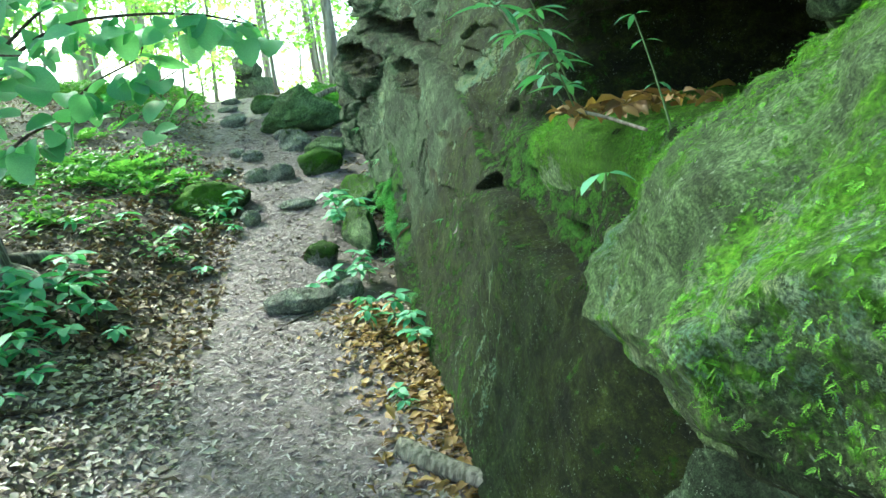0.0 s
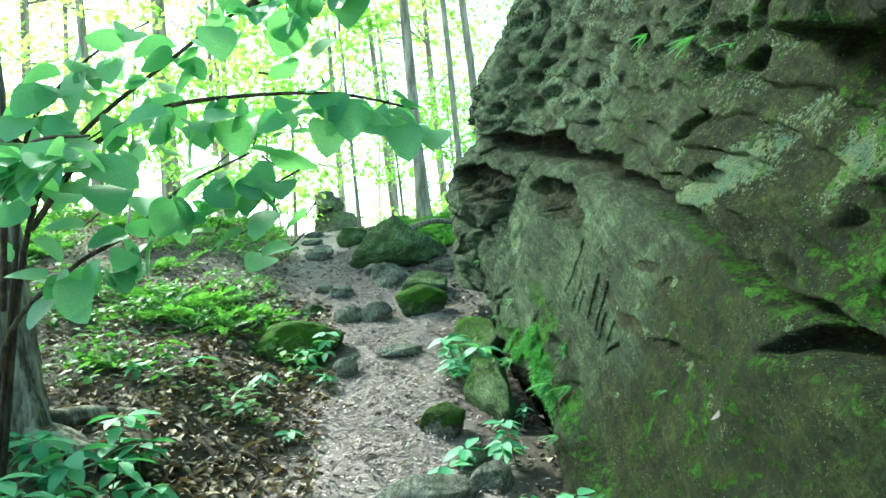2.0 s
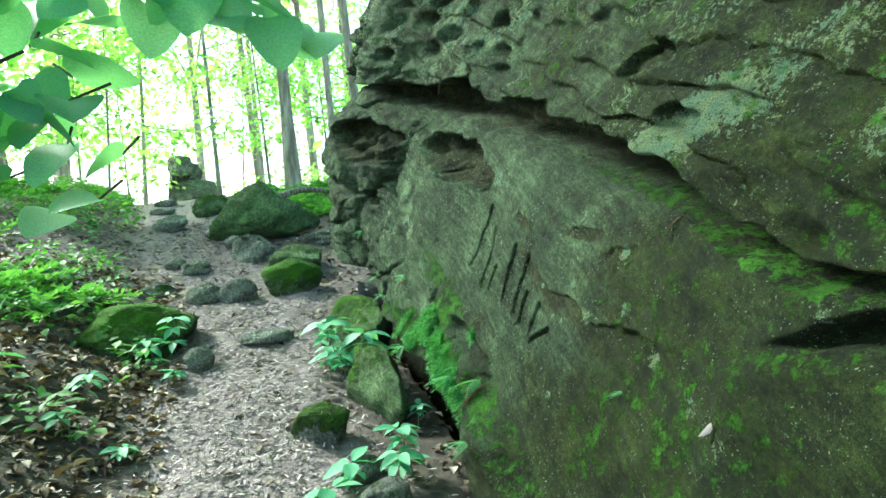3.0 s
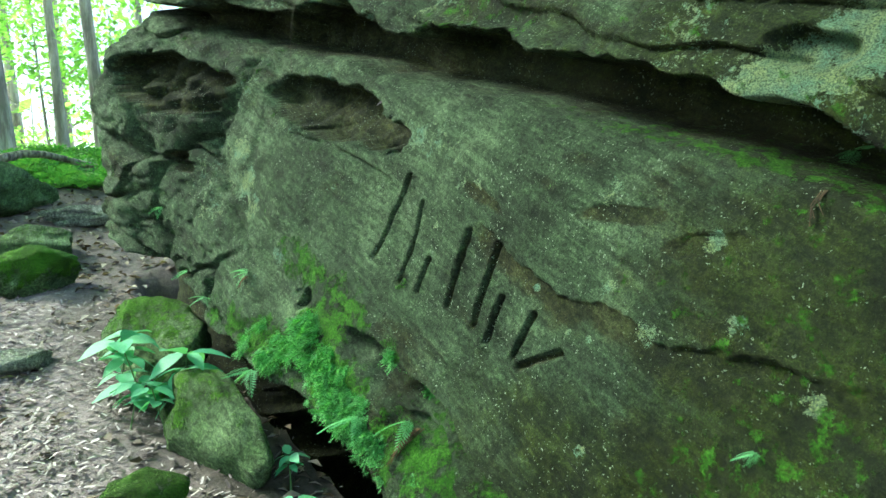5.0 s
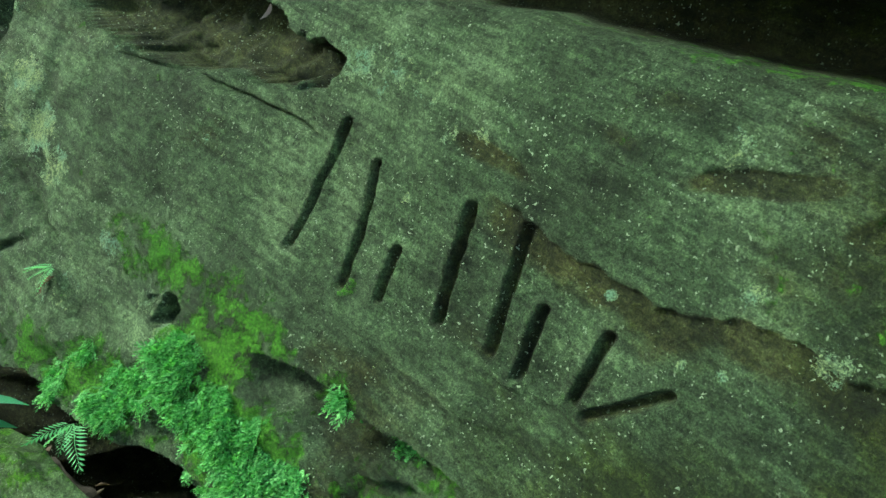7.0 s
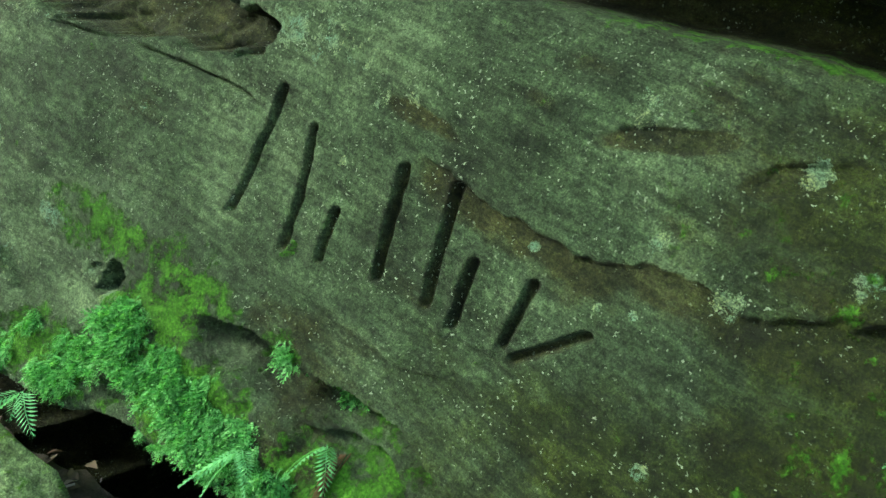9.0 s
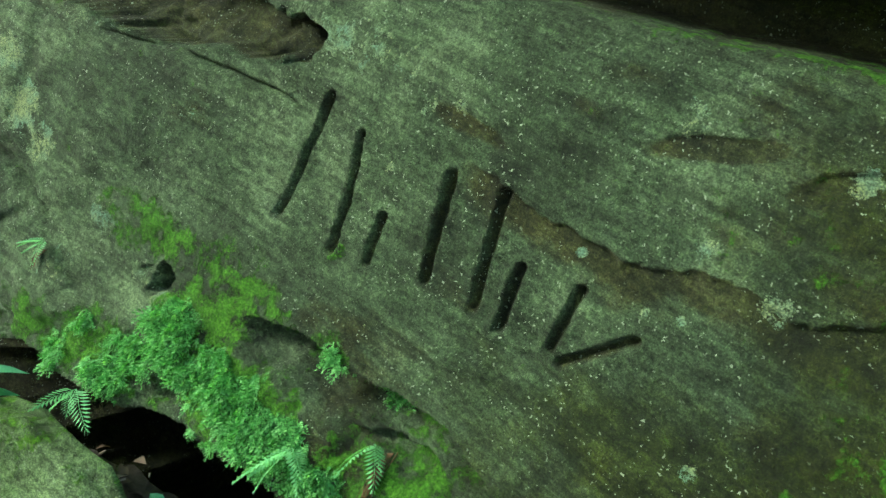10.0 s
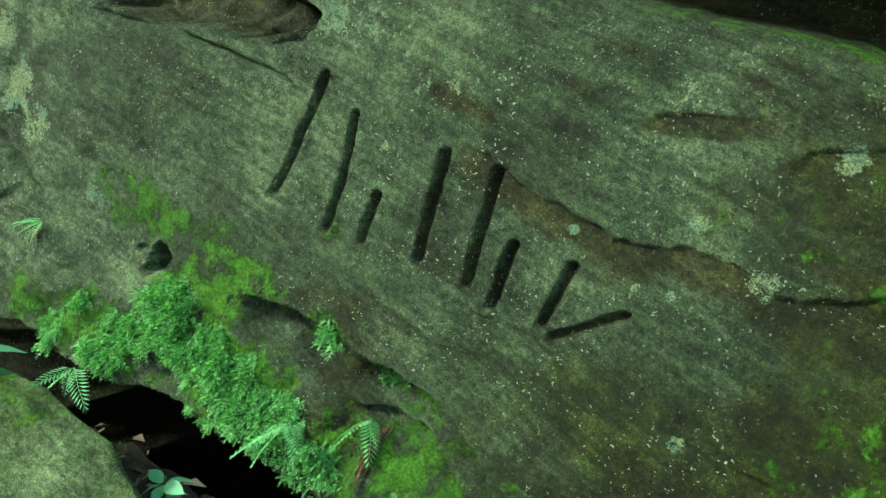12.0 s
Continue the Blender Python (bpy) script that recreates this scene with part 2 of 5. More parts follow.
def leaf_material(name, stops, trans=0.35, gloss=0.45, island=True, vein=False):
    m, nt, bsdf, out = node_material(name)
    if island:
        rnd = nt.nodes.new("ShaderNodeNewGeometry").outputs["Random Per Island"]
    else:
        rnd = nt.nodes.new("ShaderNodeObjectInfo").outputs["Random"]
    n = noise_tex(nt, 30, 4, 0.6)
    col = ramp(nt, rnd, stops)
    col = mix(nt, 0.6, col, ramp(nt, n, [(0.3, (0.6, 0.62, 0.6)), (0.7, (1.25, 1.2, 1.2))]), "MULTIPLY")
    nt.links.new(col, bsdf.inputs["Base Color"])
    bsdf.inputs["Roughness"].default_value = gloss
    bsdf.inputs["Specular IOR Level"].default_value = 0.4
    nt.links.new(bump(nt, noise_tex(nt, 60, 3), 0.35, 0.004), bsdf.inputs["Normal"])
    if trans:
        tr = nt.nodes.new("ShaderNodeBsdfTranslucent")
        nt.links.new(mix(nt, 1.0, col, (1.45, 1.6, 0.7), "MULTIPLY"), tr.inputs["Color"])
        mx = nt.nodes.new("ShaderNodeMixShader")
        mx.inputs[0].default_value = trans
        nt.links.new(bsdf.outputs[0], mx.inputs[1])
        nt.links.new(tr.outputs[0], mx.inputs[2])
        nt.links.new(mx.outputs[0], out.inputs["Surface"])
    return m


def bark_material(name, dark, light, scale=14):
    m, nt, bsdf, out = node_material(name)
    ridge = noise_tex(nt, scale, 7, 0.65, (1, 1, 0.16))
    patch = noise_tex(nt, 3, 4, 0.6)
    col = ramp(nt, ridge, [(0.42, dark), (0.60, light)])
    col = mix(nt, ramp(nt, patch, [(0.5, (0, 0, 0)), (0.75, (0.5, 0.5, 0.5))]), col, (0.07, 0.1, 0.06))
    nt.links.new(col, bsdf.inputs["Base Color"])
    bsdf.inputs["Roughness"].default_value = 0.95
    nt.links.new(bump(nt, ridge, 1.0, 0.03), bsdf.inputs["Normal"])
    return m


def soil_material(name):
    m, nt, bsdf, out = node_material(name)
    at = nt.nodes.new("ShaderNodeAttribute")
    at.attribute_name = "growth"
    sep = nt.nodes.new("ShaderNodeSeparateColor")
    nt.links.new(at.outputs["Color"], sep.inputs[0])
    big, mid_n, fine = noise_tex(nt, 1.7, 5), noise_tex(nt, 14, 7, 0.7), noise_tex(nt, 110, 5, 0.7)
    trod = ramp(nt, mid_n, [(0.3, (0.15, 0.115, 0.12)), (0.55, (0.28, 0.225, 0.24)), (0.75, (0.42, 0.35, 0.37))])
    dark = ramp(nt, mid_n, [(0.3, (0.020, 0.015, 0.010)), (0.7, (0.075, 0.056, 0.040))])
    col = mix(nt, sep.outputs[2], trod, dark)
    col = mix(nt, calc(nt, "MULTIPLY", sep.outputs[1], 0.7), col, (0.55, 0.27, 0.27))
    green = ramp(nt, calc(nt, "ADD", sep.outputs[0], calc(nt, "SUBTRACT", mid_n, 0.5)), [(0.5, (0, 0, 0)), (0.75, (1, 1, 1))])
    col = mix(nt, green, col, (0.06, 0.11, 0.03))
    col = mix(nt, 0.75, col, ramp(nt, fine, [(0.3, (0.5, 0.5, 0.5)), (0.7, (1.35, 1.35, 1.35))]), "MULTIPLY")
    nt.links.new(col, bsdf.inputs["Base Color"])
    bsdf.inputs["Roughness"].default_value = 0.95
    h = calc(nt, "ADD", mid_n, calc(nt, "MULTIPLY", fine, 0.5))
    nt.links.new(bump(nt, h, 0.8, 0.03), bsdf.inputs["Normal"])
    return m


WALL_ROCK = rock_material("mossy_sandstone", (0.014, 0.022, 0.011), (0.060, 0.094, 0.049), (0.150, 0.210, 0.118), (0.062, 0.195, 0.018), (0.160, 0.370, 0.055))
BOULDER_ROCK = rock_material("green_boulder", (0.055, 0.09, 0.035), (0.11, 0.175, 0.07), (0.22, 0.31, 0.16), (0.08, 0.21, 0.016), (0.19, 0.38, 0.045))
GREY_ROCK = rock_material("grey_trail_stone", (0.11, 0.12, 0.105), (0.24, 0.25, 0.225), (0.38, 0.39, 0.355), (0.05, 0.12, 0.015), (0.12, 0.22, 0.03), 0.5)
SOIL = soil_material("trail_soil")
BARK = bark_material("ridged_bark", (0.05, 0.042, 0.034), (0.36, 0.33, 0.29))
# bark paled in its colour to stand in for the overexposed distance
BRIGHT_BARK = bark_material("bright_far_bark", (0.22, 0.18, 0.16), (0.52, 0.46, 0.42), 9)
TWIG = bark_material("twig_bark", (0.03, 0.02, 0.014), (0.10, 0.075, 0.055), 40)
DEAD_WOOD = bark_material("dead_wood", (0.09, 0.075, 0.06), (0.32, 0.28, 0.24), 30)
BIG_LEAF = leaf_material("broad_leaf", [(0.0, (0.12, 0.31, 0.20)), (0.5, (0.19, 0.43, 0.29)), (1.0, (0.28, 0.53, 0.38))], 0.45, 0.33, False)
HERB_LEAF = leaf_material("herb_leaf", [(0.0, (0.09, 0.29, 0.17)), (0.5, (0.13, 0.37, 0.22)), (1.0, (0.18, 0.43, 0.24))], 0.25, 0.5, False)
STUFF_LEAF = leaf_material("undergrowth_leaf", [(0.0, (0.06, 0.15, 0.04)), (0.5, (0.10, 0.24, 0.08)), (1.0, (0.17, 0.32, 0.09))], 0.4, 0.5)
# leaf colour raised so the distant woods look sunlit and blown out
BRIGHT_LEAF = leaf_material("bright_forest_leaf", [(0.0, (0.19, 0.34, 0.12)), (0.5, (0.28, 0.46, 0.18)), (1.0, (0.38, 0.54, 0.25))], 0.7, 0.5)
FERN = leaf_material("fern_green", [(0.0, (0.11, 0.32, 0.14)), (1.0, (0.18, 0.44, 0.20))], 0.3, 0.55)
MOSS_TUFT = leaf_material("feather_moss", [(0.0, (0.035, 0.12, 0.025)), (0.5, (0.09, 0.29, 0.08)), (1.0, (0.21, 0.48, 0.17))], 0.25, 0.7)
LITTER = leaf_material("dead_leaf", [(0.0, (0.045, 0.03, 0.02)), (0.4, (0.12, 0.085, 0.065)), (0.75, (0.24, 0.185, 0.155)), (1.0, (0.44, 0.38, 0.35))], 0.1, 0.7)
YELLOW_MOSS = leaf_material("yellow_moss", [(0.0, (0.08, 0.20, 0.02)), (0.6, (0.13, 0.33, 0.03)), (1.0, (0.20, 0.42, 0.05))], 0.25, 0.7)
PALE_LITTER = leaf_material("pale_leaf", [(0.0, (0.18, 0.13, 0.115)), (0.5, (0.40, 0.33, 0.31)), (1.0, (0.62, 0.55, 0.53))], 0.1, 0.7)
ROOT_BROWN = bark_material("rootlet", (0.05, 0.025, 0.012), (0.16, 0.09, 0.045), 60)
TAN_LITTER = leaf_material("tan_leaf", [(0.0, (0.12, 0.065, 0.025)), (0.5, (0.28, 0.17, 0.07)), (1.0, (0.42, 0.28, 0.12))], 0.15, 0.6)
BANK_LITTER = leaf_material("bank_leaf", [(0.0, (0.04, 0.026, 0.016)), (0.5, (0.13, 0.085, 0.055)), (0.8, (0.26, 0.18, 0.12)), (1.0, (0.42, 0.34, 0.28))], 0.1, 0.65)
CHIPS = leaf_material("wood_chip", [(0.0, (0.10, 0.075, 0.075)), (0.6, (0.26, 0.215, 0.225)), (1.0, (0.55, 0.48, 0.50))], 0.0, 0.8)

# ---- ground ----
PATH_Y = [-6, 0, 2, 3, 4, 5, 6, 7.5, 9, 12, 16, 30]
PATH_X = [0.4, -0.25, -0.75, -1.0, -1.15, -1.35, -1.5, -1.85, -2.4, -3.6, -4.6, -8]
RISE_Y = [-400, -30, -6, 0, 1.5, 2.4, 3.36, 4.16, 5.0, 6.2, 7.45, 9.4, 12, 14, 18, 40, 120, 400]
RISE_Z = [-8, -1.2, -0.25, -0.08, -0.02, 0.1, 0.25, 0.36, 0.5, 0.78, 1.1, 1.7, 2.25, 2.4, 2.1, -1.0, -9, -30]


def path_x(y):
    return np.interp(y, PATH_Y, PATH_X)


def ground_z(x, y):
    x, y = np.asarray(x, float), np.asarray(y, float)
    p = np.stack([x.ravel(), y.ravel(), np.zeros(x.size)], 1)
    z = np.interp(y, RISE_Y, RISE_Z)
    left = path_x(y) - 0.55 - x
    z = z + 0.26 * step01(0.0, 0.9, left) + 0.10 * np.clip(left - 0.5, 0, 8)
    brink = np.interp(y, [4.4, 5.0, 5.4, 5.8, 6.5, 7.2], [-0.22, -0.31, -0.40, -0.49, -0.68, -0.75])
    z = z - 1.2 * step01(-0.10, 0.10, x - brink) * step01(2.8, 2.5, x - brink) * step01(4.4, 4.8, y) * step01(7.6, 7.1, y)
    near = step01(30, 14, np.abs(y)) * step01(30, 12, np.abs(x))
    z = z + near.reshape(x.shape) * (0.05 * fbm(p, 0.9, 3) + 0.02 * fbm(p, 0.2, 3)).reshape(x.shape) * (0.35 + 0.65 * step01(0.1, 0.6, np.abs(left + 0.6)))
    return z


def build_ground():
    gx = np.concatenate([-np.geomspace(400, 9.3, 22), np.arange(-9, -3, 0.12), np.arange(-3, 1.2, 0.035), np.arange(1.2, 6, 0.2), np.geomspace(6.2, 400, 20)])
    gy = np.concatenate([-np.geomspace(400, 3.3, 22), np.arange(-3, 1.8, 0.1), np.arange(1.8, 7.5, 0.035), np.arange(7.5, 18, 0.09), np.geomspace(18.2, 400, 24)])
    X, Y = np.meshgrid(gx, gy, indexing="ij")
    Z = ground_z(X, Y)
    me = mesh_np("ground", np.stack([X.ravel(), Y.ravel(), Z.ravel()], 1), grid_faces(len(gx), len(gy)))
    off = np.abs(X - path_x(Y)).ravel()
    p = np.stack([X.ravel(), Y.ravel(), Z.ravel()], 1)
    dark = step01(0.32, 0.75, off + 0.25 * fbm(p, 0.5, 3))
    dark = dark * (0.15 + 0.75 * step01(2.9, 3.7, Y.ravel()) * (1 - 0.5 * step01(5.5, 8.0, Y.ravel())))
    moss = 0.55 * step01(0.9, 1.8, off) * step01(-0.1, 0.6, fbm(p, 1.0, 3))
    pink = step01(0.13, 0.02, np.hypot((X.ravel() + 1.56) / 1.2, Y.ravel() - 3.30) + 0.05 * fbm(p, 0.1, 3))
    paint(me, np.stack([moss, pink, dark, moss * 0 + 1], 1))
    thing("ground", me, SOIL, "trodden leaf-strewn woodland soil rising along the trail", "ground", kind="structure")


build_ground()

# ---- the sandstone outcrop ----
CREST_Y = [-4, 1.0, 2.72, 2.88, 3.15, 3.36, 3.6, 3.99, 4.45, 5.03, 5.43, 5.95, 6.75, 7.6]
CREST_Z = [-0.4, 0.75, 1.15, 1.21, 1.26, 1.33, 1.44, 1.58, 1.74, 1.91, 2.06, 2.24, 2.57, 2.9]
LIP_GAP = [0.0, 0.0, 0.02, 0.03, 0.03, 0.03, 0.10, 0.13, 0.15, 0.17, 0.15, 0.10, 0.06, 0.03]
FOOT_Y = [-4, 3.9, 4.36, 4.66, 4.75, 4.82, 5.06, 5.25, 5.45, 5.7, 5.9, 6.34, 6.83, 7.3, 8]
FOOT_Z = [-1, 0.05, 0.40, 0.62, 0.67, 0.72, 0.79, 0.83, 0.88, 0.95, 1.04, 1.23, 1.40, 1.5, 1.6]
CORNER, TURN_R = 6.68, 0.42
# plain carved bars: two ends (y, z) on the face
CARVED = [((4.795, 1.525), (4.90, 1.27)), ((4.70, 1.435), (4.745, 1.19)), ((4.625, 1.26), (4.655, 1.165)), ((4.475, 1.345), (4.515, 1.135)),
          ((4.365, 1.305), (4.405, 1.085)), ((4.315, 1.165), (4.35, 1.05)), ((4.195, 1.13), (4.245, 1.02)), ((4.22, 1.0), (4.09, 1.05))]


def face_x(y, z):
    """The sloping plane of the face."""
    return -0.125 - 0.2672 * (y - 4) + 0.3094 * (z - 1) - 0.01475 * (y - 4) ** 2


def spot(y, z, y0, z0, ry, rz, lean=0.0, soft=0.6):
    """1 inside a leaning oval, fading to 0 at its rim."""
    return step01(1.0, soft, np.hypot((y - y0) / ry, (z - z0 - lean * (y - y0)) / rz))


# moss patches and lichen crusts on the face: y, z, size, weight
MOSS_AT = [(5.28, 1.27, 0.13, 0.50), (5.02, 1.13, 0.17, 0.60), (4.87, 1.05, 0.11, 0.55), (4.72, 0.98, 0.10, 0.60), (5.04, 0.96, 0.20, 0.80), (5.50, 1.00, 0.13, 0.65), (5.32, 0.95, 0.15, 0.70),
           (4.86, 0.86, 0.17, 0.75), (4.68, 0.72, 0.12, 0.55), (4.50, 0.86, 0.07, 0.45), (4.73, 1.19, 0.03, 0.7), (4.45, 0.70, 0.10, 0.5), (5.18, 1.22, 0.10, 0.50), (5.75, 1.02, 0.09, 0.5), (4.60, 0.90, 0.06, 0.5)]
LICHEN_AT = [(4.84, 1.66, 0.07, 0.50), (4.72, 1.64, 0.08, 0.55), (4.60, 1.58, 0.05, 0.5), (5.68, 1.57, 0.06, 0.75), (5.58, 1.46, 0.06, 0.65), (5.36, 1.28, 0.06, 0.6), (5.16, 1.075, 0.032, 0.9), (5.74, 1.72, 0.06, 0.55),
             (3.78, 1.31, 0.03, 0.75), (4.03, 1.43, 0.04, 0.65), (4.54, 1.48, 0.025, 0.65), (3.88, 1.12, 0.035, 0.65), (3.98, 0.855, 0.015, 0.80), (4.62, 1.36, 0.016, 0.8), (4.20, 1.20, 0.013, 0.8), (4.47, 1.48, 0.02, 0.7),
             (3.55, 1.02, 0.030, 0.75), (3.38, 0.93, 0.05, 0.5), (3.70, 1.62, 0.09, 0.55), (3.60, 1.67, 0.10, 0.6), (3.50, 1.70, 0.10, 0.6), (3.24, 0.88, 0.05, 0.5), (3.05, 1.18, 0.03, 0.6), (5.22, 1.14, 0.05, 0.5), (5.9, 1.62, 0.2, 0.3),
             (4.08, 1.10, 0.012, 0.8), (4.02, 1.09, 0.012, 0.8), (3.99, 1.21, 0.03, 0.5), (3.70, 1.15, 0.03, 0.6), (4.9, 1.9, 0.10, 0.35), (4.36, 1.78, 0.08, 0.3), (3.3, 1.75, 0.16, 0.4), (3.0, 1.6, 0.14, 0.35)]


def relief(y, z):
    """How far the stone stands out of its plane at arrays y, z, and the growth on it."""
    n = len(y)
    p = np.stack([np.zeros(n), y, z], 1)
    row = lambda k: np.stack([y, y * 0 + k, y * 0], 1)
    # bedding runs down towards the trail's start
    along, across = y * 0.885 + z * 0.466, z * 0.885 - y * 0.466
    bed = np.stack([np.zeros(n), along * 0.3, across], 1)
    crest = np.interp(y, CREST_Y, CREST_Z) + 0.020 * fbm(row(0), 0.30, 4)
    lip = crest + np.interp(y, CREST_Y, LIP_GAP) * (1 + 0.40 * fbm(row(4), 0.35, 4, 0.6)) + 0.01
    upper = z > (crest + lip) / 2
    far = step01(5.2, 6.2, y)
    rag = fbm(p, 0.13, 4, 0.6)
    calm = step01(1.0, 0.45, np.hypot((y - 4.35) / 0.95, (z - 1.38 - 0.35 * (y - 4.35)) / 0.38))
    d = 0.035 * fbm(p, 0.9, 3) + (0.016 * fbm(bed, 0.16, 5, 0.6) + 0.012 * fbm(p + 11, 0.24, 4)) * (1 - 0.75 * calm) + 0.0035 * fbm(p, 0.045, 3)
    # thin sheets along the bedding, low on the face
    sheets = across / 0.075 + 0.8 * fbm(p + 4, 0.4, 3)
    saw = sheets - np.floor(sheets)
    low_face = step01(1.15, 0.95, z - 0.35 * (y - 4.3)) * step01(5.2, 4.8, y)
    d += 0.010 * low_face * (step01(0.0, 0.12, saw) * (1 - saw) - 0.4) * (0.5 + step01(-0.2, 0.5, fbm(p + 8, 0.3, 2)))
    # the far end: rounded blocks parted by joints
    wob = 0.06 * np.stack([fbm(p, 0.3, 3)] * 3, 1)
    blocks = step01(5.45, 6.1, y)
    at = y > 5.44
    c1, c2 = cells((np.stack([np.zeros(n), along * 0.8, across * 1.25], 1) + wob)[at], 0.50)
    e1, e2 = cells((np.stack([np.zeros(n), along * 0.8, across * 1.6], 1) + wob + 3)[at], 0.24)
    d[at] += blocks[at] * (0.060 * step01(0.0, 0.10, c2 - c1) - 0.04 + 0.05 * (0.45 - c1) + 0.014 * step01(0.0, 0.12, e2 - e1) - 0.01)
    d += 0.035 * far * (fbm(p, 0.24, 4, 0.55) - 0.6 * np.abs(fbm(p + 5, 0.15, 3)))
    d += 0.05 * step01(6.0, 6.5, y)
    d += step01(5.4, 6.6, y) * np.interp(z, [0.9, 1.5, 1.8, 2.1, 2.8, 3.5, 4.4], [-0.16, 0.10, 0.18, 0.27, 0.30, 0.17, -0.2])
    # a rib and a joint left of the calm panel
    joint = np.abs(y - np.interp(z, [1.2, 1.4, 1.59, 1.75, 1.92], [5.50, 5.70, 5.86, 5.98, 5.97]) - 0.03 * rag)
    d += 0.03 * step01(0.0, 0.10, np.interp(z, [1.2, 1.59, 1.92], [5.50, 5.86, 5.97]) - y + 0.02 * rag) * step01(1.2, 1.4, z) * step01(1.9, 1.75, z) * step01(5.2, 5.6, y) - 0.04 * step01(0.03, 0.0, joint) * step01(1.2, 1.3, z) * step01(1.95, 1.85, z)
    # the calm panel ends in a broken edge; the layer below it has spalled away
    spall = np.interp(y, [3.4, 3.71, 3.84, 3.89, 3.92, 4.01, 4.13, 4.24, 4.42, 4.52], [1.04, 1.09, 1.11, 1.12, 1.155, 1.18, 1.18, 1.24, 1.36, 1.47]) + 0.022 * rag
    under = step01(3.3, 3.6, y) * step01(4.55, 4.35, y)
    drop = step01(0.006, -0.010, z - spall) * under
    d -= 0.016 * drop * step01(-0.30, -0.02, z - spall)
    # shallow brown scoops in the panel
    scoops = spot(y + 0.03 * rag, z, 4.00, 1.375, 0.15, 0.028, 0.1) + spot(y + 0.03 * rag, z + 0.01 * rag, 3.78, 1.30, 0.10, 0.03, -0.1) + 0.7 * spot(y, z + 0.02 * rag, 4.45, 1.44, 0.10, 0.03, 0.6) + spot(y, z + 0.01 * rag, 3.66, 1.07, 0.08, 0.025)
    d -= 0.012 * scoops
    # upper bed: overhanging, honeycombed
    up = step01(0.0, 0.03, z - lip)
    at = (up > 0) & (y > 2.4)
    h1 = np.ones(n)
    h1[at] = cells((np.stack([p[:, 0], along * 0.62, across * 1.2], 1) + 0.03 * np.stack([fbm(p + 3, 0.2, 3)] * 3, 1))[at], 0.16)[0]
    pits = step01(0.44, 0.24, h1) * step01(-0.2, 0.2, fbm(p + 9, 0.7, 2)) * step01(2.5, 3.0, y)
    rugged = fbm(np.stack([p[:, 0], along * 0.35, across], 1), 0.34, 5, 0.55) - 0.5 * np.abs(fbm(np.stack([p[:, 0] + 3, along * 0.5, across], 1), 0.22, 4))
    ushelf = across / 0.15 + 0.7 * fbm(p + 6, 0.5, 3)
    usaw = ushelf - np.floor(ushelf)
    d += up * (-0.02 + 0.03 * step01(0.5, 0.0, z - lip) * step01(3.2, 4.2, y) + 0.06 * rugged + 0.035 * (step01(0.0, 0.12, usaw) * (1 - 0.8 * usaw) - 0.45) - 0.12 * pits * (0.6 + 0.4 * far))
    # the open seam between the two beds
    gap = step01(-0.025, 0.02, z - crest) * (1 - step01(-0.012, 0.012, z - lip))
    d -= gap * 0.34 * step01(3.0, 3.7, y)
    d -= 0.02 * step01(0.06, 0.0, np.abs(z - crest - 0.005)) * step01(2.6, 3.0, y)
    d -= 0.12 * step01(0.035, 0.0, np.abs(z - crest - 0.01)) * step01(2.3, 2.6, y) * step01(3.75, 3.4, y)
    d -= (0.07 * np.clip(1 - (crest - z) / 0.26, 0, 1) ** 2 * step01(-0.02, 0.0, crest - z) - 0.03 * step01(0.03, 0.0, crest - z)) * step01(3.4, 3.8, y) * (1 - up)
    # the near end: a hollow between the seam and a rounded lower block
    top = np.interp(y, [2.2, 2.38, 2.6, 2.93, 3.06, 3.28], [1.02, 1.10, 1.17, 1.22, 1.17, 1.07]) + 0.01 * rag
    low = np.interp(y, [2.2, 2.45, 2.82, 3.0, 3.15, 3.30], [0.91, 0.96, 1.10, 1.12, 1.10, 1.06]) + 0.012 * rag
    wedge = step01(0.0, 0.025, z - low) * step01(0.0, 0.04, top - z) * step01(3.30, 3.16, y) * step01(1.9, 2.2, y)
    d -= (0.05 + 0.10 * step01(3.2, 2.9, y)) * wedge
    d += 0.03 * step01(0.0, 0.04, low - z) * step01(0.35, 0.05, low - z) * step01(3.36, 3.2, y) * step01(1.9, 2.4, y)

    # two brown hollows under the crest of the slab: roof jagged, floor flat
    def hollow(y0, z0, ry, rz, deep, lean):
        q = np.hypot((y - y0) / ry, (z - z0 - lean * (y - y0)) / rz) + 0.22 * fbm(p, 0.16, 4, 0.6)
        return deep * step01(1.0, 0.86, q) * (1 + 0.5 * fbm(p + 2, 0.12, 3))
    brown_hollow = hollow(5.30, 1.815, 0.42, 0.115, 0.13, 0.37) + hollow(6.27, 2.09, 0.36, 0.14, 0.17, 0.30) + hollow(6.15, 1.70, 0.10, 0.06, 0.06, 0.3)
    d -= brown_hollow
    # crack from the hollow to the first bar
    ck = np.abs(z - np.interp(y, [4.86, 4.92, 5.0, 5.13, 5.25, 5.45], [1.49, 1.535, 1.575, 1.63, 1.68, 1.74]) - 0.006 * rag)
    d -= 0.022 * step01(0.010, 0.0, ck) * step01(4.85, 4.9, y) * step01(5.5, 5.4, y)
    # a round hole, and a shallow pocket that holds a stone
    hole = np.hypot(y - 5.17, z - 1.12)
    d -= 0.12 * step01(0.042, 0.026, hole + 0.006 * fbm(p, 0.03, 2)) + 0.012 * spot(y, z, 5.225, 1.14, 0.025, 0.015)
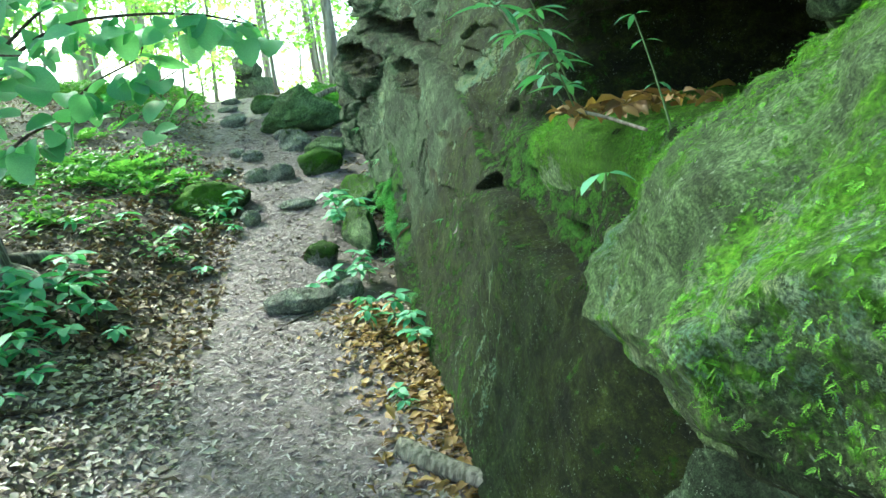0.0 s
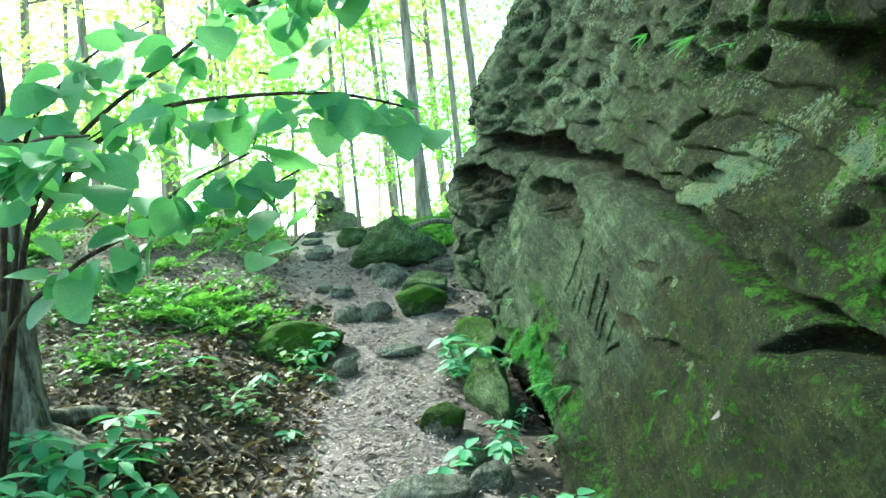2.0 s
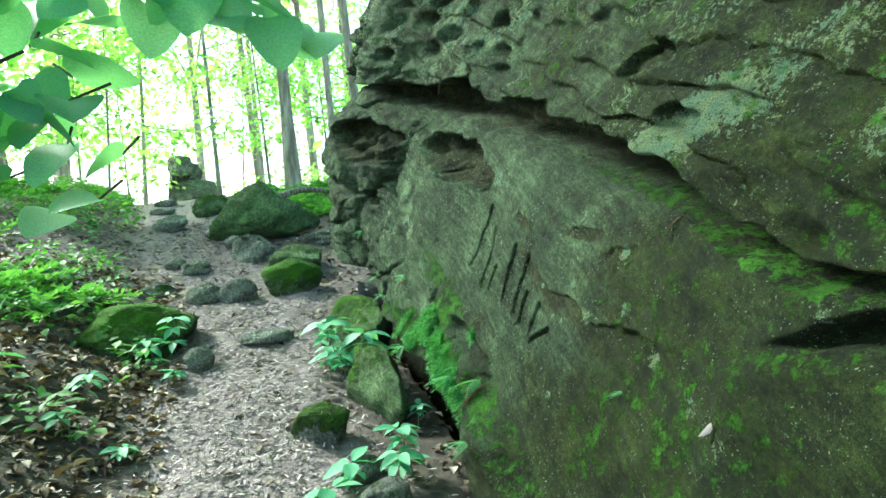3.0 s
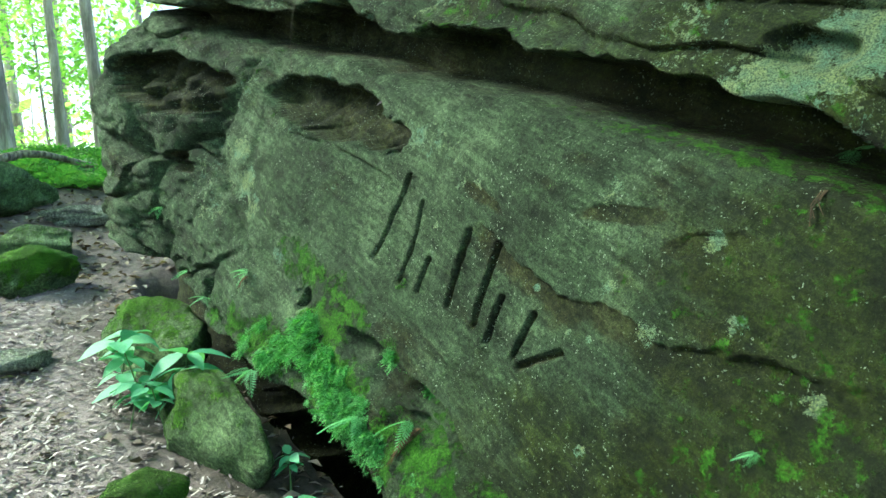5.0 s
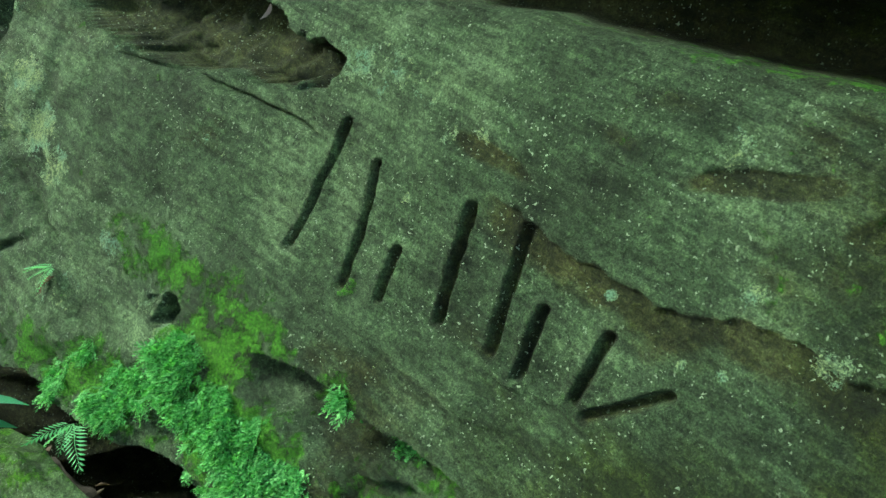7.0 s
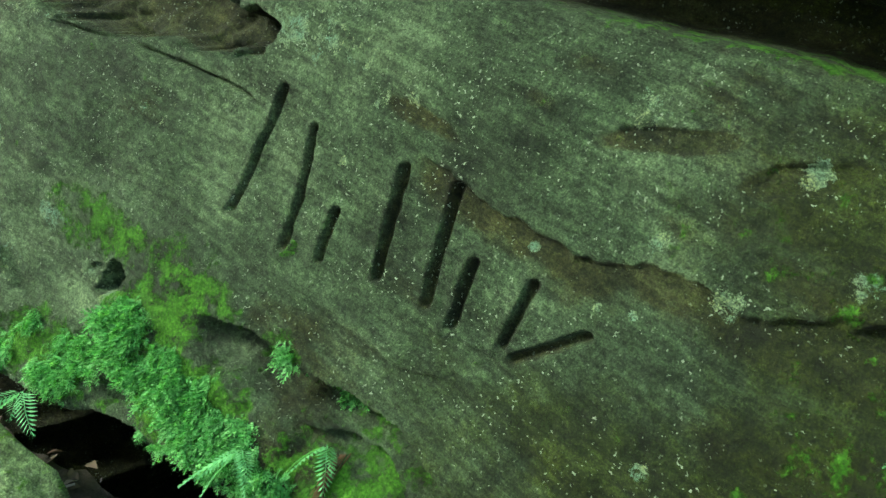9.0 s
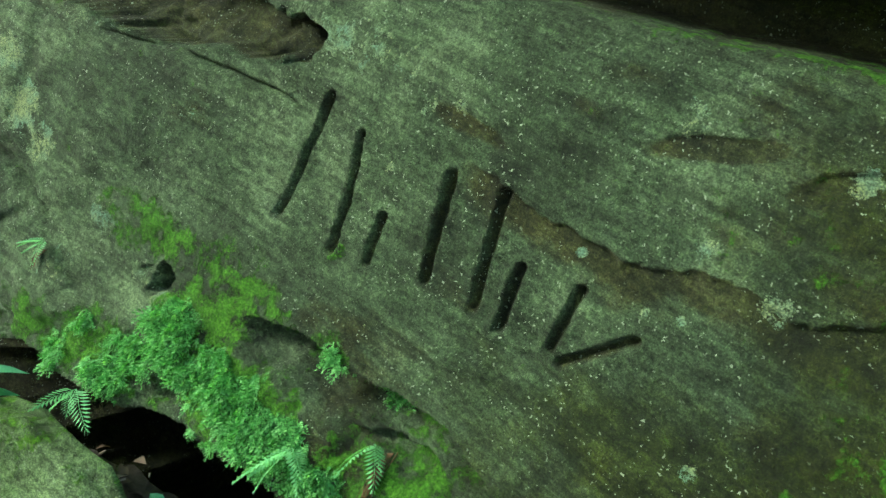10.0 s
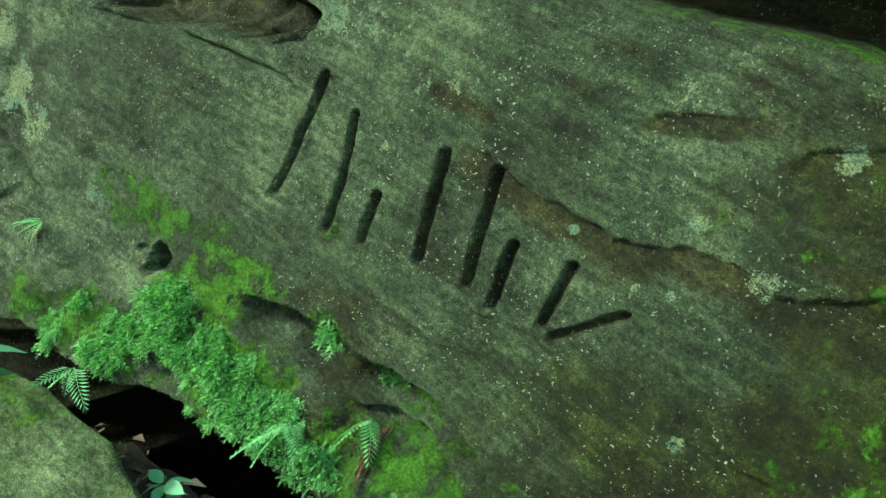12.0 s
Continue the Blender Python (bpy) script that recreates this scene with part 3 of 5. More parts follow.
    d -= 0.04 * step01(0.06, 0.02, np.hypot(y - 5.11, z - 0.875))
    # mossy lip along the foot, then the undercut
    foot = np.interp(y, FOOT_Y, FOOT_Z) + 0.03 * fbm(row(2), 0.25, 4)
    over = foot - z
    d += 0.016 * step01(0.20, 0.05, np.abs(over + 0.10)) * step01(4.2, 4.6, y) * step01(6.2, 5.4, y) * (1 + 1.4 * fbm(p, 0.13, 4))
    # a bed whose edge overhangs the mossy foot
    ledge = np.interp(y, [3.6, 4.0, 4.25, 4.43, 4.59, 4.81, 4.90], [0.36, 0.60, 0.735, 0.85, 0.925, 1.03, 1.06]) + 0.018 * rag
    shelf = step01(3.7, 4.1, y) * step01(4.92, 4.84, y)
    d -= 0.10 * step01(0.005, -0.010, z - ledge) * step01(-0.15, -0.03, z - ledge) * shelf
    ledge2 = ledge - 0.115 - 0.02 * fbm(row(9), 0.2, 3)
    d -= 0.06 * step01(0.008, -0.010, z - ledge2) * step01(-0.14, -0.02, z - ledge2) * step01(3.7, 4.0, y) * step01(4.7, 4.6, y)
    d -= (0.42 + 1.3 * np.clip(over, 0, 1.3)) * step01(-0.005, 0.035, over) * step01(4.2, 4.6, y) * step01(7.25, 6.7, y)
    # near end: block bed, deep dark hollow over a shelf, undercut below
    roof = np.interp(y, [0, 1.5, 2.2, 2.7, 3.0, 3.4], [1.70, 1.72, 1.76, 1.86, 1.97, 2.12]) + 0.03 * fbm(row(7), 0.3, 3)
    hollow_near = step01(1.36, 1.42, z) * step01(0.02, -0.03, z - roof) * step01(2.75, 2.3, y)
    hollow_near = np.maximum(hollow_near, 0.35 * step01(1.72, 1.82, z) * step01(0.02, -0.03, z - roof) * step01(3.2, 2.6, y))
    d += 0.30 * step01(-0.02, 0.03, z - roof) * step01(3.5, 3.0, y) * (0.8 + 0.4 * fbm(p, 0.35, 3))
    d -= 0.75 * hollow_near
    d += 0.05 * step01(0.0, 0.05, z - crest) * step01(1.42, 1.34, z) * step01(3.1, 2.7, y)
    d -= 0.40 * step01(1.00, 0.8, z) * step01(1.7, 1.1, y)
    # carved bars
    cut, rim = np.zeros(n), np.ones(n)
    for (y0, z0), (y1, z1) in CARVED:
        ty, tz = y1 - y0, z1 - z0
        s = np.clip(((y - y0) * ty + (z - z0) * tz) / (ty * ty + tz * tz), 0, 1)
        r = np.hypot(y - y0 - s * ty, (z - z0 - s * tz)) + 0.0012 * fbm(p, 0.03, 2)
        cut, rim = np.maximum(cut, step01(0.0160, 0.002, r)), np.minimum(rim, r)
    d += 0.004 * step01(0.034, 0.018, rim) * (1 - cut)
    d -= 0.019 * cut
    # growth
    m1, m2, m3 = fbm(p, 0.5, 4), fbm(p + 20, 0.16, 4), fbm(p + 40, 1.1, 3)
    near = step01(4.3, 3.4, y)
    moss = 0.14 * step01(0.0, 0.9, m1 + 0.5 * m2) + 0.06
    for y0, z0, r, w in MOSS_AT:
        moss += w * step01(r, r * 0.25, np.hypot(y - y0, (z - z0 - 0.35 * (y - y0)) * 1.3) + 0.35 * r * m2)
    moss += 0.42 * step01(0.17, 0.0, np.abs(over + 0.08) + 0.10 * m2) * step01(4.3, 4.7, y) * step01(6.3, 5.3, y)
    moss += 0.45 * step01(-0.10, -0.02, z - ledge - 0.03 * m2) * step01(0.0, -0.02, z - ledge) * shelf + 0.40 * step01(0.16, 0.0, np.abs(z - ledge2 + 0.06)) * step01(3.7, 4.0, y) * step01(4.75, 4.6, y)
    moss += 0.50 * step01(0.035, 0.0, np.abs(crest - z - 0.005) + 0.02 * m2) * step01(4.4, 3.7, y) * step01(2.4, 2.9, y) + 0.3 * step01(0.03, 0.0, np.abs(crest - z - 0.01)) * step01(5.0, 4.4, y)
    moss += 0.15 * step01(0.7, 0.1, z - np.interp(y, RISE_Y, RISE_Z) - 0.3 * m1) * step01(4.7, 3.6, y) * step01(1.8, 2.8, y)
    moss += 0.12 * step01(3.4, 2.2, y) * step01(0.9, 1.3, z) + 0.15 * step01(0.10, 0.0, low - z) * step01(-0.02, 0.0, low - z) * step01(3.36, 3.2, y)
    moss += 0.2 * upper * step01(0.1, 0.8, m3) + 0.07 * near
    moss *= (1 - 0.85 * calm * step01(4.2, 4.4, y))
    lichen = 0.20 * step01(0.0, 0.8, m2 + 0.4 * m3) + 0.36 * upper * step01(2.5, 3.0, y) * step01(-0.5, 0.3, m2) + 0.22 * far + 0.06
    for y0, z0, r, w in LICHEN_AT:
        lichen += w * step01(1.4 * r, 0.4 * r, np.hypot(y - y0, z - z0) + 0.3 * r * m2)
    lichen += 0.26 * step01(4.8, 5.2, y) * step01(6.2, 5.6, y) * step01(1.0, 1.15, z) * step01(0.0, 0.5, m2 + 0.3 * m1)
    lichen += 0.30 * spot(y, z, 4.48, 0.98, 0.30, 0.05, 0.45) * step01(-0.1, 0.4, m2)
    drip = fbm(np.stack([p[:, 0], y, z * 0.22], 1), 0.07, 4)
    lichen += 0.65 * step01(2.0, 2.5, y) * step01(3.3, 2.8, y) * step01(1.0, 0.75, z) * step01(0.25, 0.6, drip)
    moss += 0.16 * step01(0.0, 0.5, -drip) * step01(2.2, 2.6, y) * step01(3.9, 3.2, y) * step01(1.1, 0.9, z)
    moss += 0.30 * step01(1.5, 2.0, y) * step01(3.3, 2.9, y) * step01(0.02, 0.08, z - crest) * step01(1.5, 1.35, z)
    moss = 0.88 * (1 - np.exp(-moss / 0.52))
    # brown of the hollows, plus shade painted into seam, undercut and near recesses
    brown_shade = step01(0.02, 0.07, brown_hollow) + 0.7 * gap + 0.8 * hollow_near + 0.9 * step01(-0.02, 0.05, over) * step01(4.2, 4.6, y) + wedge * 0.8 + 0.5 * cut
    brown = brown_shade + 0.30 * up * pits + 0.65 * scoops + 0.70 * drop * step01(-0.12, -0.01, z - spall - 0.04 * m2) + 0.60 * low_face * step01(4.9, 4.4, y) * step01(-0.4, 0.4, m1 + 0.4 * m2) + 0.15 + 0.15 * upper + 0.8 * step01(2.2, 1.7, y) * step01(1.1, 0.9, z)
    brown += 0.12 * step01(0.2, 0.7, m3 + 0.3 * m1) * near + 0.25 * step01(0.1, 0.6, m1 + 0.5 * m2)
    keep = 1 - np.clip(brown_shade, 0, 1)
    slime = np.clip(1.0 * near + 0.62 * low_face * step01(4.8, 4.2, y) + 0.5 * upper * step01(6.0, 4.6, y) - 0.3 * calm * step01(3.9, 4.4, y), 0, 1)
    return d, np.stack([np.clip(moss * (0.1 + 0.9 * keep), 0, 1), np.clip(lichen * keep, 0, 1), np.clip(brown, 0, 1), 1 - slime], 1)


def build_outcrop():
    u = np.concatenate([np.arange(-3, 0.9, 0.07), np.arange(0.9, 3.6, 0.016), np.arange(3.6, 5.75, 0.0055), np.arange(5.75, 7.45, 0.012), np.arange(7.45, 11.5, 0.08)])
    z = np.concatenate([np.arange(-1.9, -0.4, 0.1), np.arange(-0.4, 0.6, 0.016), np.arange(0.6, 1.8, 0.0055), np.arange(1.8, 2.7, 0.012), np.arange(2.7, 4.7, 0.03), 4.7 + np.geomspace(0.05, 3.0, 12)])
    u, z = (np.delete(a, np.nonzero(np.diff(a) < 0.004)[0]) for a in (u, z))
    U, Zp = np.meshgrid(u, z, indexing="ij")
    U, Zp = U.ravel(), Zp.ravel()
    back = np.clip(Zp - 4.7, 0, None)          # rows past the top run back over the rock
    Z = np.minimum(Zp, 4.7) + 0.1 * back
    phi = np.clip((U - CORNER) / TURN_R, 0, math.pi / 2)
    run = np.clip(U - CORNER - TURN_R * math.pi / 2, 0, None)
    y = np.minimum(U, CORNER) + TURN_R * np.sin(phi)
    d, growth = relief(np.minimum(U, 7.3), Z)
    p = np.stack([U, U * 0, Z], 1)
    d = d + 0.10 * fbm(p, 0.7, 3) * step01(7.0, 7.6, U)
    d = d - 0.25 * step01(4.2, 4.7, Z)
    x = face_x(np.minimum(U, CORNER), Z) + TURN_R * (1 - np.cos(phi)) * 1.0 + run + back
    keep = 1 - step01(0.9, 1.5, phi)           # sideways push only while the face looks at the trail
    px, py = x - d * np.cos(phi) , y + d * np.sin(phi) * keep
    verts, faces = np.stack([px, py, Z], 1), grid_faces(len(u), len(z))[:, ::-1]
    base = tagged(new("rock_outcrop"), "tall leaning mossy sandstone outcrop with a row of carved grooves", "rock outcrop")
    upper = (Z > np.interp(np.minimum(U, 7.3), CREST_Y, CREST_Z) + 0.02)[faces].mean(1) > 0.5
    for name, pick in (("lower_slab", ~upper), ("upper_bed", upper)):
        used, again = np.unique(faces[pick], return_inverse=True)
        me = mesh_np(name, verts[used], again.reshape(-1, 4))
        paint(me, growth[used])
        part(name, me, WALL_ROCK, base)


build_outcrop()


def face_point(y, z, lift=0.0):
    """Places on the face, and its outward way."""
    y, z = np.atleast_1d(np.asarray(y, float)), np.atleast_1d(np.asarray(z, float))
    d, g = relief(y, z)
    return np.stack([face_x(y, z) - d - lift, y, z], 1)


# ---- stones ----
def boulder(name, at, size, turn, seed, mat, label, moss=0.5, cuts=6, rough=0.16, level=5, brown=0.0, tip=(0, 0), sit=0.28, category="stone", group="", lichen=0.3, square=1.0, seam=None, peak=0.0, under=None):
    """A worn block of stone: a ball cut by planes, then weathered; size in metres, at: where its middle stands on the ground."""
    bm = bmesh.new()
    bmesh.ops.create_icosphere(bm, subdivisions=level, radius=1.0)
    v = np.array([w.co[:] for w in bm.verts])
    f = np.array([[w.index for w in q.verts] for q in bm.faces])
    bm.free()
    if square < 1:
        v = np.sign(v) * np.abs(v) ** square
        v = v / np.abs(v).max() 
    r = np.random.default_rng(seed)
    for k in range(cuts):
        n = r.normal(size=3)
        n[2] *= 0.7
        n /= np.linalg.norm(n)
        lim = r.uniform(0.62, 0.85)
        over = np.clip(v @ n - lim, 0, None)
        v = v - 0.93 * over[:, None] * n
    off = np.array([seed * 3.1, seed * 1.7, 0])
    if seam:
        q = v @ np.array(seam[:3]) - seam[3] + 0.06 * fbm(v, 0.5, 3)
        v = v * (1 - seam[4] * step01(0.05, 0.0, np.abs(q)) - 5.0 * seam[4] * step01(0.0, -0.2, q))[:, None]
    way = v / np.linalg.norm(v, axis=1, keepdims=True)
    v = v + way * (rough * fbm(v + off, 0.9, 3) + rough * 0.35 * fbm(v + off, 0.25, 4) + rough * 0.1 * fbm(v + off, 0.06, 3))[:, None]
    v[:, :2] *= (1.1 - peak * (v[:, 2:] + 0.8) * 0.55).clip(0.2, 1.3) if peak else 1
    v = v * (np.array(size) / 2)
    m = np.array(Euler((radians(tip[0]), radians(tip[1]), radians(turn))).to_matrix())
    v = v @ m.T
    low = v[:, 2].min()
    if under:                                  # a flat broken underside: outward way, a point of it
        n = np.array(under[:3])
        past = np.clip((v + np.array([at[0], at[1], at[2] - low]) - np.array(under[3:])) @ n + 0.015 * fbm(v, 0.2, 4), 0, None)
        v = v - 0.97 * past[:, None] * n
    up = way @ m.T
    g0 = fbm(v + off, 0.25, 3)
    gm = np.clip(moss * (0.55 + 0.75 * np.clip(up[:, 2], -0.6, 1) + 0.5 * g0), 0, 1)
    gl = np.clip(lichen * (0.5 + g0), 0, 1)
    # brown tone grows from the top towards the underside
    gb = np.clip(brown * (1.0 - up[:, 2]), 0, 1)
    me = mesh_np(name, v, f)
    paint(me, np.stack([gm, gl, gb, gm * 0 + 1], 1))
    ob = thing(name, me, mat, label, category, group)
    z = float(ground_z(np.array([at[0]]), np.array([at[1]]))[0]) if len(at) == 2 else at[2]
    ob.location = (at[0], at[1], z - low - sit * (v[:, 2].max() - low))
    return ob


STONES = [
    ("stone", (-1.02, 4.22), (0.44, 0.30, 0.20), 12, 3, GREY_ROCK, "flat grey stone bedded in the trail", 0.15, 0.3),
    ("stone", (-1.0, 5.05), (0.30, 0.22, 0.24), -15, 5, GREY_ROCK, "square-edged stone with a mossy top beside the trail", 0.8, 0.3),
    ("stone", (-0.82, 4.62), (0.22, 0.16, 0.13), 40, 6, GREY_ROCK, "small grey stone among seedlings", 0.2, 0.3),
    ("stone", (-1.80, 6.02), (0.19, 0.17, 0.17), 0, 8, GREY_ROCK, "smooth round grey stone on the trail edge", 0.05, 0.25),
    ("stone", (-1.42, 6.32), (0.34, 0.22, 0.12), 5, 9, GREY_ROCK, "low flat grey stone in the trail", 0.1, 0.3),
    ("stone", (-1.36, 7.4), (0.50, 0.34, 0.34), 8, 12, BOULDER_ROCK, "rounded stone thick with bright moss", 1.0, 0.25),
    ("stone", (-1.36, 7.95), (0.56, 0.4, 0.32), -10, 14, BOULDER_ROCK, "rounded mossy stone behind another", 0.45, 0.25),
    ("stone", (-1.76, 7.22), (0.28, 0.22, 0.24), 20, 15, GREY_ROCK, "dark rounded stone on the trail", 0.15, 0.3),
    ("stone", (-2.02, 7.3), (0.36, 0.25, 0.22), -8, 17, GREY_ROCK, "grey-green stone on the trail", 0.4, 0.35),
    ("stone", (-1.80, 8.38), (0.42, 0.34, 0.36), 0, 18, GREY_ROCK, "rounded dark stone leaning on a large one", 0.35, 0.25),
    ("stone", (-2.25, 8.0), (0.26, 0.2, 0.17), 30, 19, GREY_ROCK, "small grey trail stone", 0.3, 0.3),
    ("stone", (-2.5, 8.2), (0.22, 0.18, 0.15), -30, 21, GREY_ROCK, "small grey trail stone", 0.3, 0.3),
    ("stone", (-2.45, 7.5), (0.3, 0.2, 0.14), 10, 22, GREY_ROCK, "small grey trail stone", 0.5, 0.35),
    ("stone", (-2.05, 8.75), (0.25, 0.2, 0.16), 60, 23, GREY_ROCK, "small grey trail stone", 0.2, 0.3),
    ("stone", (-2.9, 9.6), (0.4, 0.28, 0.24), -20, 24, GREY_ROCK, "grey stone at the trail bend", 0.3, 0.3),
    ("stone", (-2.6, 10.4), (0.5, 0.4, 0.36), 14, 25, BOULDER_ROCK, "mossy stone at the trail bend", 0.7, 0.3),
    ("stone", (-3.3, 10.8), (0.36, 0.28, 0.14), 5, 26, GREY_ROCK, "flat stone in the upper trail", 0.1, 0.35),
    ("stone", (-3.5, 11.6), (0.42, 0.3, 0.14), -12, 27, GREY_ROCK, "flat stone in the upper trail", 0.1, 0.35),
    ("stone", (-0.95, 8.75), (1.0, 0.45, 0.2), -6, 29, GREY_ROCK, "long flat ledge stone beside the outcrop", 0.35, 0.35),
    ("boulder", (-2.25, 6.45), (0.86, 0.6, 0.42), -6, 33, BOULDER_ROCK, "low moss-grown boulder on the trail bank", 0.95, 0.3),
    ("boulder", (-0.77, 5.42), (0.28, 0.85, 0.44), 20, 35, BOULDER_ROCK, "tilted mossy slab wedged below the outcrop", 0.55, 0.42),
    ("boulder", (-0.86, 6.25), (0.50, 0.75, 0.44), 12, 36, BOULDER_ROCK, "green rounded boulder in the gap below the outcrop", 0.6, 0.4),
    ("boulder", (-0.45, 7.0), (0.9, 0.6, 0.4), 10, 37, GREY_ROCK, "dark stone in the gap below the outcrop", 0.1, 0.3),
    ("stone", (-0.72, 4.38), (0.24, 0.18, 0.16), 30, 38, GREY_ROCK, "small mossy stone hidden among seedlings", 0.4, 0.35),
    ("boulder", (0.66, 1.50), (0.55, 0.6, 0.90), 15, 41, WALL_ROCK, "dark stone propping the overhanging boulder", 0.1, 0.2),
]
for nm, at, size, turn, seed, mat, label, moss, sit in STONES:
    boulder(nm, at, size, turn, seed, mat, label, moss, level=5 if size[0] > 0.4 else 4, sit=sit, category=nm, rough=0.13)
boulder("boulder", (-1.82, 9.15), (1.45, 0.95, 0.74), 14, 31, BOULDER_ROCK, "large pyramid-shaped mossy boulder by the trail", 0.12, category="boulder", sit=0.2, peak=0.9)
# two stones piled at the head of the trail
low_stone = boulder("boulder", (-4.05, 15.4), (1.1, 0.8, 0.8), 10, 51, GREY_ROCK, "weathered boulder at the head of the trail", 0.3, category="boulder", sit=0.2)
boulder("boulder", (-4.25, 15.4, low_stone.location.z + 0.3), (0.72, 0.6, 0.6), 30, 52, GREY_ROCK, "rounded stone balanced on another boulder", 0.1, category="boulder", sit=0.1, brown=0.4)
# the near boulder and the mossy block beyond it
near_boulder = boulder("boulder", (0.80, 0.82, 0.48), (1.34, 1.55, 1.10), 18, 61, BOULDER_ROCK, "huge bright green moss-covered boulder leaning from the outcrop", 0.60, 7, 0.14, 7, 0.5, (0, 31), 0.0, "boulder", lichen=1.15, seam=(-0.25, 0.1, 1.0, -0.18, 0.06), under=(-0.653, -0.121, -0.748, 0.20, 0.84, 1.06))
boulder("boulder", (0.98, 1.45, 1.50), (0.9, 0.7, 0.5), 20, 67, BOULDER_ROCK, "mossy stone jammed under the roof above the huge boulder", 0.8, sit=0.0, category="boulder", rough=0.14)
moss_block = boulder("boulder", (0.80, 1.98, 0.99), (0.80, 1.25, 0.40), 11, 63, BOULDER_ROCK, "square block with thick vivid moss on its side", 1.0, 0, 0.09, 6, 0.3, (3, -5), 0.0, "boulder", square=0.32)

# ---- trees ----
def joined(chunks):
    """One pair of verts and faces from several."""
    vs, fs, n = [], [], 0
    for v, f in chunks:
        vs.append(v)
        fs.append(f + n)
        n += len(v)
    return np.concatenate(vs), np.concatenate(fs)


def gz1(x, y):
    return float(ground_z(np.array([float(x)]), np.array([float(y)]))[0])


LEAF_LOW = leaf_shape(0.62, 0.10, 0.18, 2)
LEAF_MID = leaf_shape(0.58, 0.14, 0.2, 4)


def leaf_cloud(n, centre, spread, seed, tiers=0, size=(0.09, 0.16)):
    """Places, turns and sizes of n leaves in an uneven, layered crown."""
    r = np.random.default_rng(seed)
    blobs = r.normal(size=(max(5, n // 90), 3)) * np.array(spread) * 0.55
    pick = r.integers(len(blobs), size=n)
    p = blobs[pick] + r.normal(size=(n, 3)) * np.array(spread) * np.array([0.22, 0.22, 0.07])
    p = p + np.array(centre)
    t = spins(r.uniform(0, 6.28, n), r.normal(-0.25, 0.35, n), r.normal(0, 0.35, n))
    return p, t, r.uniform(*size, n)


def tree(at, radius, height, lean, seed, crown=(), leaves=900, label="", bark=None, size=(0.10, 0.18)):
    """A slender forest tree: tapered trunk with limbs, crown of leaves."""
    r = np.random.default_rng(seed)
    z0 = gz1(*at) - 0.15
    base = new("tree")
    tagged(base, label, "tree", "forest trees")
    base.location = (at[0], at[1], z0)
    n = 9
    line = [(lean[0] * s + 0.06 * height / 9 * math.sin(3 * s + seed), lean[1] * s + 0.05 * math.cos(4 * s + seed), height * s) for s in [k / n for k in range(n + 1)]]
    rad = [radius * (1.0 - 0.72 * k / n) for k in range(n + 1)]
    rad[0] *= 1.45
    chunks = [tube(curve_points(line, 2), list(np.interp(np.linspace(0, n, 2 * n + 1), range(n + 1), rad)), 9, 0.12, seed)]
    for k in range(7):
        s = r.uniform(0.35, 0.95)
        a = r.uniform(0, 6.28)
        p = Vector(line[int(s * n)])
        l = height * r.uniform(0.10, 0.22)
        q = p + Vector((math.cos(a) * l, math.sin(a) * l, l * r.uniform(0.1, 0.7)))
        chunks.append(tube([p, (p + q) / 2 + Vector((0, 0, -0.04 * l)), q], [radius * 0.28, radius * 0.2, 0.006], 5))
    part("trunk", mesh_np("trunk", *joined(chunks)), bark or BRIGHT_BARK, base)
    if leaves:
        c = crown or ((lean[0] * 0.8, lean[1] * 0.8, height * 0.78), (height * 0.2, height * 0.2, height * 0.2))
        p, t, sz = leaf_cloud(leaves, *c, seed + 5, size=size)
        bv, bf = LEAF_LOW
        v = np.einsum("nij,vj->nvi", t, bv) * sz.reshape(-1, 1, 1) + p[:, None]
        f = bf[None] + (np.arange(leaves) * len(bv))[:, None, None]
        cr = part("crown", mesh_np("crown", v.reshape(-1, 3), f.reshape(-1, 4)), BRIGHT_LEAF, base)
        cr["kind"] = "stuff"
    return base


FOREST = [  # place, radius, height, lean
    ((-1.80, 12.6), 0.15, 13, (-0.55, 0.2)), ((-1.25, 14.0), 0.10, 12, (-0.4, 0.1)), ((-0.80, 13.0), 0.12, 12, (-0.5, 0.0)),
    ((-7.6, 12.5), 0.13, 13, (-0.5, 0.2)), ((-8.4, 17.0), 0.34, 15, (-0.3, 0.2)), ((-7.2, 17.5), 0.12, 13, (-0.4, 0.1)),
    ((-3.1, 13.4), 0.05, 8, (-0.4, 0.0)), ((-5.2, 16.0), 0.06, 8, (0.2, 0.1)), ((-10.5, 11.0), 0.16, 13, (-0.2, 0.3)),
    ((-3.6, 21.0), 0.16, 14, (-0.6, 0.0)), ((-2.2, 24.0), 0.22, 15, (-0.4, 0.2)), ((-9.5, 23.0), 0.2, 15, (0.3, 0.0)),
    ((-6.2, 26.0), 0.22, 15, (-0.5, 0.1)), ((-13.0, 18.0), 0.22, 15, (0.2, 0.1)), ((-4.9, 30.0), 0.2, 15, (-0.3, 0.2)),
    ((-12.0, 28.0), 0.24, 16, (0.1, 0.1)), ((-1.0, 32.0), 0.24, 16, (-0.3, 0.1)), ((-14.5, 9.0), 0.2, 14, (0.4, 0.2)),
    ((0.6, 20.0), 0.16, 14, (-0.3, 0.1)), ((-16.0, 24.0), 0.22, 15, (0.4, 0.2)),
]
